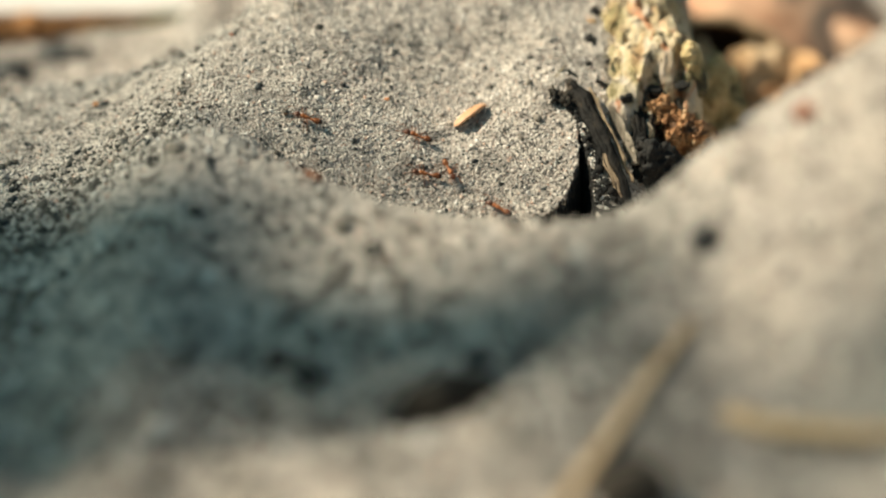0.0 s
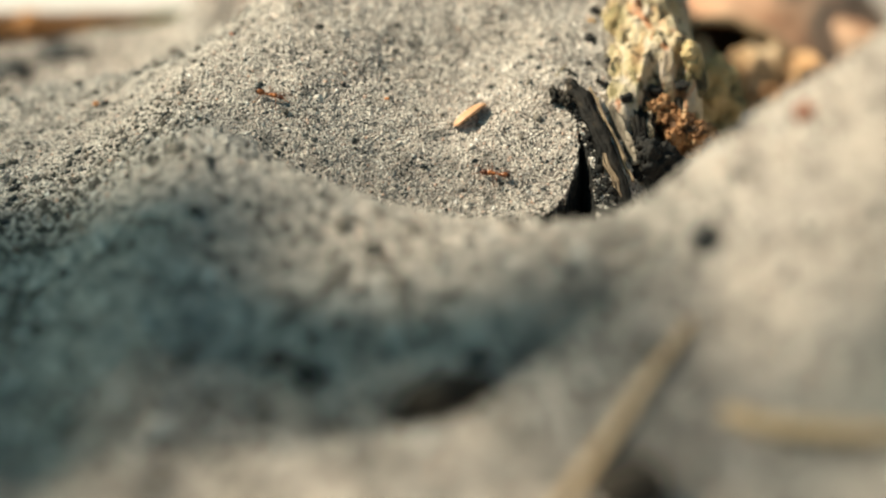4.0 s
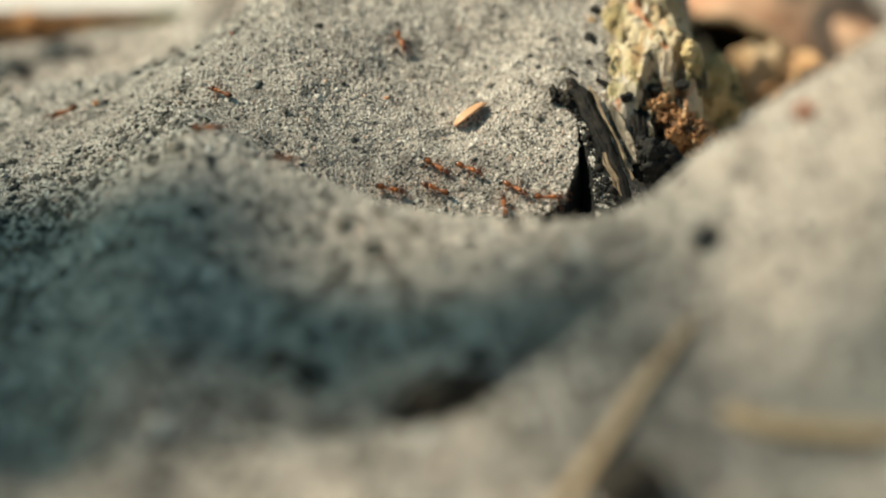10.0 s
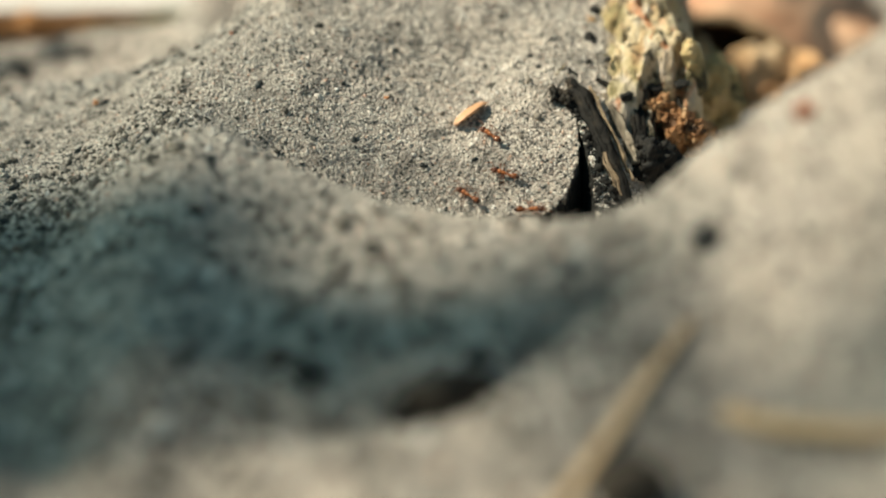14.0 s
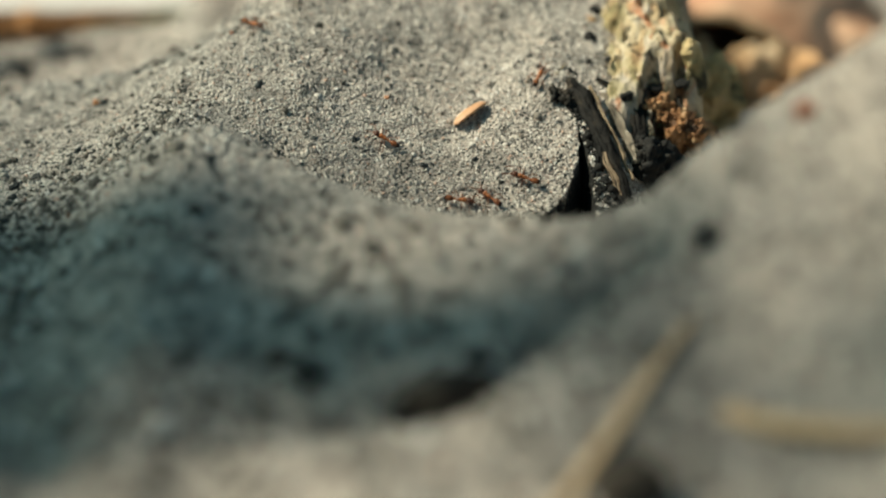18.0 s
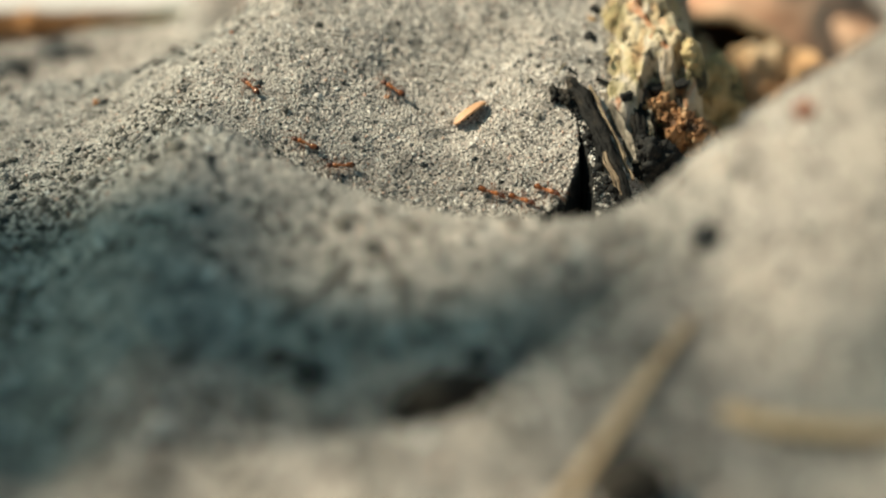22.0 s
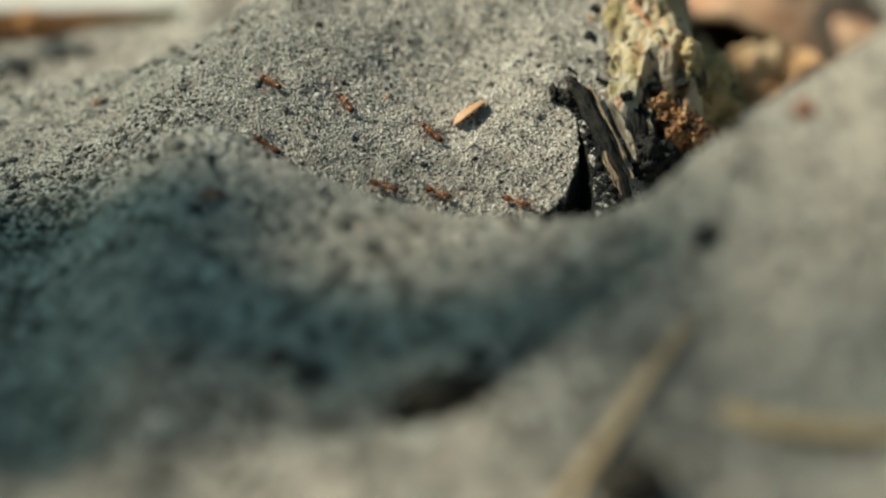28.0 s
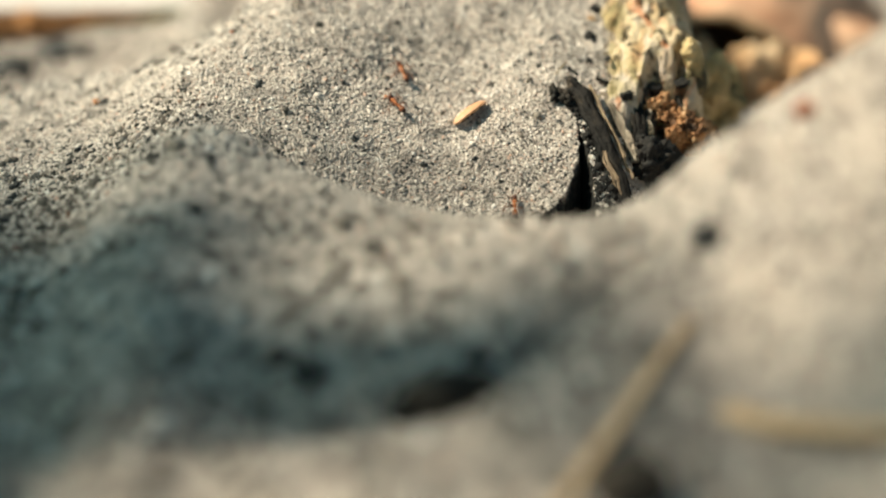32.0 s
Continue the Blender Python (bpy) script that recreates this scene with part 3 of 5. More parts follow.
bm = bmesh.new()
strip(bm, [(18.6, 305.4, 18.8), (20.6, 300.6, 15.8), (22.6, 296.2, 12.6), (23.6, 293.6, 10.4)], [0.2, 0.28, 0.3, 0.2], 0.4, -20, 8, 36, 0.12)
rooted("splinter_rim", bm, m_tan, "brownish frayed rim of the splinter")
bm = bmesh.new()
strip(bm, [(20.4, 306.4, 17.4), (22.0, 303.0, 15.6), (23.4, 299.8, 13.6), (24.3, 297.2, 11.4)], [0.5, 0.9, 0.95, 0.6], 0.7, -10, 9, 40, 0.14)
rooted("wood_strip", bm, m_grey, "pale grey strip of weathered wood beside the splinter")
bm = bmesh.new()
strip(bm, [(24.4, 308.4, 17.8), (24.7, 304.4, 15.6), (24.9, 300.4, 12.8), (24.6, 296.0, 9.6)], [0.7, 1.0, 1.1, 0.9], 0.9, -5, 10, 40, 0.12)
rooted("bark_strip", bm, m_bark, "blackened strip of bark")
# dark strips over the pale wood paint the shade on the root's lower front
for path, widths, material, seed_no, label in (
        ([(26.0, 307.8, 17.6), (26.3, 305.4, 15.0), (26.4, 303.2, 12.0)], [0.7, 1.0, 0.8], m_black, 61, "black strip painting shade on the root's front"),
        ([(28.3, 308.4, 17.0), (28.4, 306.8, 15.2), (28.2, 305.8, 13.2)], [0.6, 0.9, 0.6], m_olive, 62, "olive strip painting shade on the root's front"),
        ([(30.5, 308.9, 16.2), (30.8, 307.2, 14.4), (30.6, 306.2, 12.8)], [0.5, 0.8, 0.6], m_black, 63, "black strip painting shade on the root's front"),
        ([(32.2, 309.6, 15.4), (32.5, 307.8, 13.2)], [0.6, 0.8], m_olive, 64, "olive strip painting shade on the root's front")):
    bm = bmesh.new()
    strip(bm, path, widths, 0.8, 0, seed_no, 26, 0.16)
    rooted("bark_patch", bm, material, label)
bm = bmesh.new()
strip(bm, [(26.3, 305.0, 15.6), (26.4, 302.4, 13.8), (26.3, 300.6, 12.2)], [0.3, 0.45, 0.3], 0.5, 0, 11, 20, 0.14)
rooted("lichen_edge", bm, m_root, "yellowish crust on the blackened wood")
bm = bmesh.new()
strip(bm, [(19.7, 308.0, 19.0), (21.2, 307.4, 18.4), (23.2, 307.2, 17.6)], [0.25, 0.4, 0.3], 0.4, 60, 6)
rooted("bark_sliver", bm, m_bark)
bm = bmesh.new()
blob(bm, (14.4, 304.6, 18.0), (1.0, 1.2, 0.8), 5, 1.0, 0.7, 41)
blob(bm, (15.6, 304.0, 17.6), (0.8, 1.0, 0.8), 4, 0.8, 0.6, 43)
blob(bm, (16.3, 306.6, 18.8), (0.6, 1.1, 0.7), 4, 0.7, 0.6, 42)
rooted("bark_knot", bm, m_black, "blackened knot of bark at the cleft")
bm = bmesh.new()
strip(bm, [(13.4, 306.6, 18.7), (14.6, 308.0, 19.5), (15.8, 309.8, 20.3)], [0.2, 0.34, 0.2], 0.3, 30, 12, 18, 0.15)
rooted("lichen_crust", bm, m_root, "yellow lichen crust")

# loose flakes of bark on the root's face
rng = random.Random(12)
flake_meshes = []
for k in range(4):
    bm = bmesh.new()
    strip(bm, [(0, 0, -0.8), (0.1, 0.25, 0), (0, 0.1, 0.9)], [0.35, 0.7, 0.4], 0.28, 0, 30 + k)
    me = bpy.data.meshes.new("bark_flake")
    bm.to_mesh(me)
    bm.free()
    me.materials.append((m_root, m_pale, m_root, m_rust)[k].m)
    flake_meshes.append(me)
for k in range(90):
    x, y = 20.5 + 11.5 * rng.random() ** 0.8, rng.uniform(305, 334)
    z = float(crust_height(np.array(x), np.array(y))) + 0.1
    ob = under(root, new("bark_flake", rng.choice(flake_meshes)))
    ob.parent = root
    ob.matrix_basis = pose(x * MM, y * MM, z * MM, rng.uniform(-85, -40), rng.uniform(-30, 30), rng.uniform(-70, 70)) @ Matrix.Scale(rng.uniform(0.5, 1.3), 4)

# ---- a curled dry leaf that arches over the root's hollow ----
husk = thing("dry_leaf", "curled tan dry leaf arching over the root's hollow", "dead leaf", at=(0.050, 0.370, -0.002))
RIM = [(34.6, 367.0, 3.0), (35.6, 367.1, 6.6), (38.4, 368.2, 8.9), (43.6, 368.2, 9.1), (48.8, 367.3, 7.0), (53.1, 366.2, 4.0), (56.5, 364.8, 0.3), (59.4, 363.2, -5.0)]
CROWN = [(33.6, 392.0, 4.0), (36.7, 396.9, 8.0), (42.3, 398.3, 11.0), (50.6, 398.6, 12.0), (58.9, 398.3, 11.0), (66.3, 397.2, 8.0), (72.9, 395.5, 1.0), (77.0, 393.4, -9.0)]


def leaf_shell():
    """The blade between its rolled rim and its crown, creased along the veins."""
    bm = bmesh.new()
    n, m = 57, 25
    grid = []
    for i in range(n):
        s = i / (n - 1) * (len(RIM) - 1)
        k = min(int(s), len(RIM) - 2)
        a, b = (Vector(c0[k]).lerp(Vector(c0[k + 1]), s - k) for c0 in (RIM, CROWN))
        row = []
        for j in range(m):
            t = j / (m - 1)
            p = a.lerp(b, t) + Vector((0, 0, 3.0 * math.sin(math.pi * t) * math.sin(math.pi * i / (n - 1))))
            vein = 0.5 * math.sin(9 * t + 1.1 * s) + 0.9 * noise.noise(p / 5.0) + 0.3 * noise.noise(p / 1.6)
            row.append(bm.verts.new((p + Vector((0, -0.3, 1)) * vein * math.sin(math.pi * t)) * MM))
        grid.append(row)
    for r0, r1 in zip(grid, grid[1:]):
        for j in range(m - 1):
            bm.faces.new((r0[j], r0[j + 1], r1[j + 1], r1[j]))
    bmesh.ops.recalc_face_normals(bm, faces=bm.faces[:])
    bmesh.ops.solidify(bm, geom=bm.faces[:], thickness=0.5 * MM)
    return bm


under(husk, part("leaf_blade", leaf_shell(), m_husk, husk))
bm = bmesh.new()
rod(bm, RIM, [0.4, 0.6, 0.7, 0.8, 0.9, 0.9, 0.8, 0.5], 8)
under(husk, part("leaf_rim", bm, m_pale, husk, "pale yellowish rolled rim"))
bm = bmesh.new()
blob(bm, (62.0, 379.0, -3.0), (13.0, 6.0, 7.6), 5, 1.6, 9.0, 33)
under(husk, part("leaf_fold", bm, m_husk, husk, "bulging fold of the leaf"))

# ---- split seed husk on the slope ----
m_gum = Mat("orange_crumb", 0.5).base((0.60, 0.25, 0.08))
m_seed = Mat("seed_coat", 0.5)
m_seed.base(m_seed.ramp(m_seed.noise(500, 3), [(0.3, (0.56, 0.29, 0.14)), (0.7, (0.76, 0.50, 0.31))])).bump(m_seed.noise(1200, 3), 0.4, 0.0003)
seed = thing("seed_husk", "pale orange split seed husk lying tilted on the sand", "seed", at=(3.4 * MM, 302.4 * MM, (ground_at(3.4, 302.4) + 0.65) * MM))
long_way = Vector((3.9, 3.1, 2.0)).normalized()
face_way = Vector((-0.62, 0.0, 0.78))
face_way = (face_way - long_way * face_way.dot(long_way)).normalized()
SEED_AXES = Matrix((long_way, face_way.cross(long_way), face_way)).transposed().to_4x4()


def seed_shell(length, width, thick, hollow):
    """Half a pointed husk: a shallow boat-shaped shell, hollow below."""
    bm = bmesh.new()
    rows = []
    for i in range(25):
        s = i / 24 * 2 - 1
        half = width * max(0.04, (1 - abs(s) ** 2.2)) ** 0.75 * (1.0 - 0.12 * s)
        rows.append([bm.verts.new(Vector((s * length, half * a, thick * (1 - a * a) * (1 - s * s) ** 0.5 + 0.07 * noise.noise(Vector((s * 4, a * 2, 1))) - 0.18 * s * s)) * MM) for a in [q / 6 - 1 for q in range(13)]])
    for r0, r1 in zip(rows, rows[1:]):
        for j in range(12):
            bm.faces.new((r0[j], r1[j], r1[j + 1], r0[j + 1]))
    bmesh.ops.recalc_face_normals(bm, faces=bm.faces[:])
    bmesh.ops.solidify(bm, geom=bm.faces[:], thickness=hollow * MM)
    return bm


part("shell", seed_shell(2.5, 1.15, 0.45, 0.3), m_seed, seed)
bm = bmesh.new()
blob(bm, (2.35, 0.0, -0.05), (0.45, 0.3, 0.22), 3, 0.06, 0.4, 5)
part("tip", bm, m_gum, seed, "darker orange tip")
seed.matrix_basis = seed.matrix_basis @ SEED_AXES

# ---- pale slab in the distance ----
m_slab = Mat("pale_slab", 0.8)
m_slab.base(m_slab.ramp(m_slab.noise(30, 5), [(0.3, (0.66, 0.61, 0.58)), (0.7, (0.74, 0.70, 0.67))])).bump(m_slab.noise(200, 4), 0.3, 0.001)
m_soil = Mat("brown_edge", 0.9)
m_soil.base(m_soil.ramp(m_soil.noise(80, 5), [(0.3, (0.22, 0.10, 0.035)), (0.7, (0.48, 0.26, 0.11))])).bump(m_soil.noise(300, 4), 0.6, 0.001)
m_moss = Mat("moss", 0.95)
m_moss.base(m_moss.ramp(m_moss.noise(300, 5), [(0.3, (0.06, 0.075, 0.025)), (0.7, (0.16, 0.17, 0.06))])).bump(m_moss.noise(900, 4), 0.8, 0.001)
slab = thing("paving_slab", "bright pale slab with a brown earthy edge", "slab", at=(-0.062, 0.402, 0.0))
for nm, mat, y0, y1, z0, z1 in (("slab_top", m_slab, 1.0, 340, 3.8, 4.4), ("slab_edge", m_soil, 0, 338, -7, 3.8)):
    bm = bmesh.new()
    bmesh.ops.create_cube(bm, size=1.0)
    bmesh.ops.subdivide_edges(bm, edges=[e for e in bm.edges if abs(e.verts[0].co.x - e.verts[1].co.x) > 0.5], cuts=60)
    for v in bm.verts:
        wob = 1.3 * noise.noise(Vector((v.co.x * 22, 3.3, z0))) if v.co.y < 0 else 0
        v.co = Vector((-180 + (v.co.x + 0.5) * 191, y0 + (v.co.y + 0.5) * (y1 - y0) + wob, z0 + (v.co.z + 0.5) * (z1 - z0))) * MM
    part(nm, bm, mat, slab)
    for f in slab.children[-1].data.polygons:
        f.use_smooth = False
bm = bmesh.new()
for k in range(70):
    x = -150 + k * 2.3
    if rng.random() < (0.2 if x < -10 else 1.0):
        blob(bm, (x, -0.4, 2.5 + 0.13 * x), (2.0, 0.9, rng.uniform(0.7, 1.5)), 2, 0.4, 1.0, k)
part("moss", bm, m_moss, slab, "dark green moss along the foot")
slab.matrix_basis = pose(-0.0480, 0.3890, -0.0003, 0, 5.9, 25)
bm = bmesh.new()
blob(bm, (0, 0, 0.9), (2.2, 1.8, 1.9), 4, 0.8, 1.6, 8)
clod = part("soil_clod", bm, m_soil, None)
clod.matrix_basis = pose(-0.0654, 0.3807, 0.0036)
tagged(clod, "brown clod of soil on the slab's edge", "soil")

# ---- pebbles and crumbs on the sand ----
m_dark = Mat("dark_stone", 0.6)
m_dark.base(m_dark.ramp(m_dark.noise(500, 4, False), [(0.3, (0.012, 0.015, 0.018)), (0.7, (0.045, 0.048, 0.046))])).bump(m_dark.noise(1200, 3, False), 0.5, 0.0003)
m_redseed = Mat("red_crumb", 0.6)
m_redseed.base(m_redseed.ramp(m_redseed.noise(600, 3, False), [(0.3, (0.20, 0.06, 0.03)), (0.7, (0.42, 0.16, 0.08))]))
m_soil_brown = Mat("brown_crumb", 0.9)
m_soil_brown.base(m_soil_brown.ramp(m_soil_brown.noise(600, 3, False), [(0.3, (0.03, 0.02, 0.015)), (0.7, (0.10, 0.06, 0.045))]))
m_white = Mat("quartz", 0.3).base((0.75, 0.74, 0.70))


def pebble(name, x, y, size, material, label, category, seed=1, sink=0.25, flat=0.7, turn=0):
    bm = bmesh.new()
    blob(bm, (0, 0, 0), (size, size * 0.78, size * flat), 3, size * 0.55, size * 0.7, seed)
    ob = part(name, bm, material, None)
    ob.matrix_basis = pose(x * MM, y * MM, (ground_at(x, y) + size * flat * (1 - 2 * sink)) * MM, 0, 0, turn)
    return tagged(ob, label, category, "pebbles and crumbs")


DARK = "small dark angular pebble on the sand"
for k, (x, y, size) in enumerate([(-50.8, 294.5, 0.85), (-53.4, 293.3, 0.8), (-53.1, 289.8, 0.75), (-53.1, 287.5, 0.8), (-52.7, 281.6, 0.8), (-45.7, 297.1, 0.6), (-53.4, 303.9, 0.6), (-23.2, 302.6, 0.6),
                                  (-6.2, 312.4, 0.55), (-12.7, 304.3, 0.5), (-2.4, 293.6, 0.5), (4.0, 295.2, 0.5), (-11.1, 295.2, 0.5), (-16.1, 294.3, 0.45), (12.5, 291.4, 0.4), (11.4, 311.9, 0.4),
                                  (-27.2, 275.0, 0.9), (-29.4, 273.5, 0.7), (-20.7, 279.3, 0.6), (-23.6, 283.1, 0.55), (-36.6, 269.4, 0.7), (-22.0, 265.4, 0.9), (-43.0, 281.7, 0.7), (13.5, 244.8, 1.1),
                                  (-13.0, 236.3, 0.7), (3.7, 232.2, 1.6)]):
    pebble("pebble", x, y, size * 0.85, m_dark, DARK, "pebble", 50 + k, turn=37 * k, sink=0.38)
pebble("pebble", 27.0, 239.1, 2.0, m_dark, "dark pebble half sunk in the near slope", "pebble", 71, turn=20, flat=0.65)
pebble("pebble", -59.1, 371.1, 3.9, m_dark, "dark blue-grey stone on the sand beyond the crest", "pebble", 72, turn=15, flat=0.44)
pebble("pebble", -66.3, 363.9, 4.4, m_dark, "dark blue-grey stone on the sand beyond the crest", "pebble", 73, turn=5, flat=0.46)
pebble("pebble", -45.2, 310.9, 0.45, m_gum, "small orange crumb on the crest", "crumb", 74)
pebble("pebble", -44.2, 310.2, 0.6, m_dark, DARK, "pebble", 75)
pebble("pebble", -27.3, 312.4, 0.35, m_redseed, "tiny red-brown crumb on the sand", "crumb", 77)
pebble("pebble", -7.2, 303.8, 0.3, m_gum, "small orange crumb on the slope", "crumb", 78)
pebble("seed", 37.3, 245.2, 1.05, m_redseed, "red-brown seed on the near ridge", "seed", 79, flat=1.0)
pebble("pebble", -16.7, 234.2, 1.3, m_soil_brown, "dark brown crumb in the shade", "crumb", 80)
pebble("pebble", -5.7, 250.9, 0.35, m_white, "glinting white quartz grain", "pebble", 81)

# ---- bark chips, dry grass and a twig on the near slope ----
m_straw = Mat("dry_grass", 0.7)
m_straw.base(m_straw.ramp(m_straw.noise(300, 3, False, stretch=(0.1, 1, 1)), [(0.3, (0.44, 0.31, 0.18)), (0.7, (0.62, 0.47, 0.30))]))


def chip(x, y, size, material, label, turn, lift=0.0):
    bm = bmesh.new()
    blob(bm, (0, 0, 0), size, 4, 0.5, 1.6, int(x * 7) % 50)
    ob = part("bark_chip", bm, material, None)
    ob.matrix_basis = pose(x * MM, y * MM, (ground_at(x, y) + lift) * MM, 0, 0, turn)
    return tagged(ob, label, "bark chip", "bark chips")


chip(0.9, 227.5, (5.6, 2.0, 2.4), m_black, "black-brown bark chip wedged in the crevice", 22, 0.9)
chip(-4.0, 226.4, (2.0, 0.9, 0.7), m_bark, "dark reddish bark crumb beside the crevice", 10, 0.3)
chip(17.3, 205.5, (4.0, 2.8, 3.0), m_black, "black-brown bark chip on the near slope", 20, 0.8)


def blade(x0, y0, x1, y1, wide, arch, label):
    """A dry grass blade lying over the sand between two places, in mm."""
    bm = bmesh.new()
    pts = []
    for i in range(13):
        s = i / 12
        x, y = x0 + (x1 - x0) * s, y0 + (y1 - y0) * s
        pts.append((x, y, ground_at(x, y) + 0.3 + arch * math.sin(math.pi * s)))
    rod(bm, pts, [wide * (0.55 + 0.45 * math.sin(math.pi * min(1, 0.15 + i / 13))) for i in range(13)], 8, 0.3)
    ob = part("grass_blade", bm, m_straw, None)
    return tagged(ob, label, "dry grass", "dry grass blades")


blade(10.3, 202.0, 24.9, 229.5, 0.75, 0.4, "dry tan grass blade lying up the near slope")
blade(27.3, 217.6, 43.7, 204.5, 2.0, 0.8, "broad dry tan grass blade across the near slope")

# ---- leafy twigs between the sun and the hollow; their soft shade moves over the sand ----
m_leaf = Mat("green_leaf", 0.5)
m_leaf.base(m_leaf.ramp(m_leaf.noise(60, 4, False), [(0.3, (0.045, 0.085, 0.02)), (0.7, (0.09, 0.15, 0.04))]))
m_twig = Mat("twig_bark", 0.8)
m_twig.base(m_twig.ramp(m_twig.noise(120, 4, False), [(0.3, (0.07, 0.05, 0.035)), (0.7, (0.16, 0.12, 0.08))]))


def twig(centre, radii, gap, away, seed, size, label):
    """A thin sapling whose leaves hang 'away' metres towards the sun from a spot on the sand (mm)."""
    rng = random.Random(seed)
    spot = Vector((*centre, ground_at(*centre))) * MM
    hub = spot + sun_way * away
    tw = thing("sapling", label, "sapling", "saplings that shade the sand", at=(hub.x, hub.y, 0.0))
    up = hub.z / MM
    bm = bmesh.new()
    rod(bm, [(-radii[0] * 1.4, 6, up + 26), (-radii[0] * 0.3, 0, up + 6), (radii[0] * 0.5, -4, up), (radii[0], -8, up - 8)], [2.0, 1.6, 1.2, 0.7], 7)
    part("twig", bm, m_twig, tw)
    bm = bmesh.new()
    rod(bm, [(-radii[0] * 6, 60, -4), (-radii[0] * 6, 60, up * 0.4), (-radii[0] * 4.5, 40, up * 0.8), (-radii[0] * 1.4, 6, up + 26)], [7, 6, 4, 2.0], 8)
    part("stem", bm, m_twig, tw)
    flat = sun_way.to_track_quat("Z", "Y").to_matrix().to_4x4()
    spots = []
    for i in range(-6, 7):
        for j in range(-6, 7):
            x, y = gap * (i + 0.5 * (j % 2)) + rng.uniform(-0.25, 0.25) * gap, gap * 0.87 * j + rng.uniform(-0.25, 0.25) * gap
            if (x / radii[0]) ** 2 + (y / radii[1]) ** 2 < 1:
                spots.append((x, y))
    for k in range(len(spots)):
        bm = bmesh.new()
        ln, wd = rng.uniform(15, 20) * size, rng.uniform(8, 11) * size
        rows = []
        for i in range(9):
            s = i / 8
            half = wd * math.sin(math.pi * s ** 0.8) ** 0.8 if 0 < s < 1 else 0.3
            rows.append([bm.verts.new(Vector(((s * 2 - 1) * ln, o * half, 1.6 * abs(o) * half / wd + 2 * (s - 0.5) ** 2)) * MM) for o in (-1, 0, 1)])
        for r0, r1 in zip(rows, rows[1:]):
            for j in (0, 1):
                bm.faces.new((r0[j], r1[j], r1[j + 1], r0[j + 1]))
        bmesh.ops.solidify(bm, geom=bm.faces[:], thickness=0.25 * MM)
        x, y = spots[k]
        z = rng.uniform(-60, 60)
        leaf = part("leaf", bm, m_leaf, tw)
        leaf.matrix_basis = Matrix.Translation((Vector((x, y, up)) + sun_way * z) * MM) @ flat @ pose(0, 0, 0, rng.uniform(-25, 25), rng.uniform(-25, 25), rng.uniform(0, 360))
    return tw


SHADERS = [(twig((-44.0, 248.4), (38.0, 29.4), 15.7, 1.9, 54, 1.0, "green-leaved sapling that shades the near slope"), 1412, -6.0, -7.0),
           (twig((0.0, 237.0), (24.0, 9.0), 17.0, 1.9, 9, 1.0, "slender green-leaved sapling swaying in the wind"), 1412, -5.0, -5.0),
           (twig((-57.0, 288.0), (42.0, 24.0), 27.0, 4.2, 21, 1.0, "tall thin green-leaved sapling swaying in the wind"), 3121, 13.3, -14.0),
           (twig((40.0, 216.0), (30.0, 16.0), 20.5, 3.0, 14, 1.0, "green-leaved sapling farther off that dims the near sand"), 2229, -9.4, -3.3),
           (twig((-27.8, 325.5), (44.7, 24.3), 44.0, 3.5, 10, 1.0, "thin green-leaved sapling swaying behind the others"), 2600, -38.9, 13.9)]

# ---- what moves ----
ants_left = [build_ant()]
ants_left += [copy_thing(ants_left[0], Matrix.Identity(4)) for _ in range(32 - 1)]


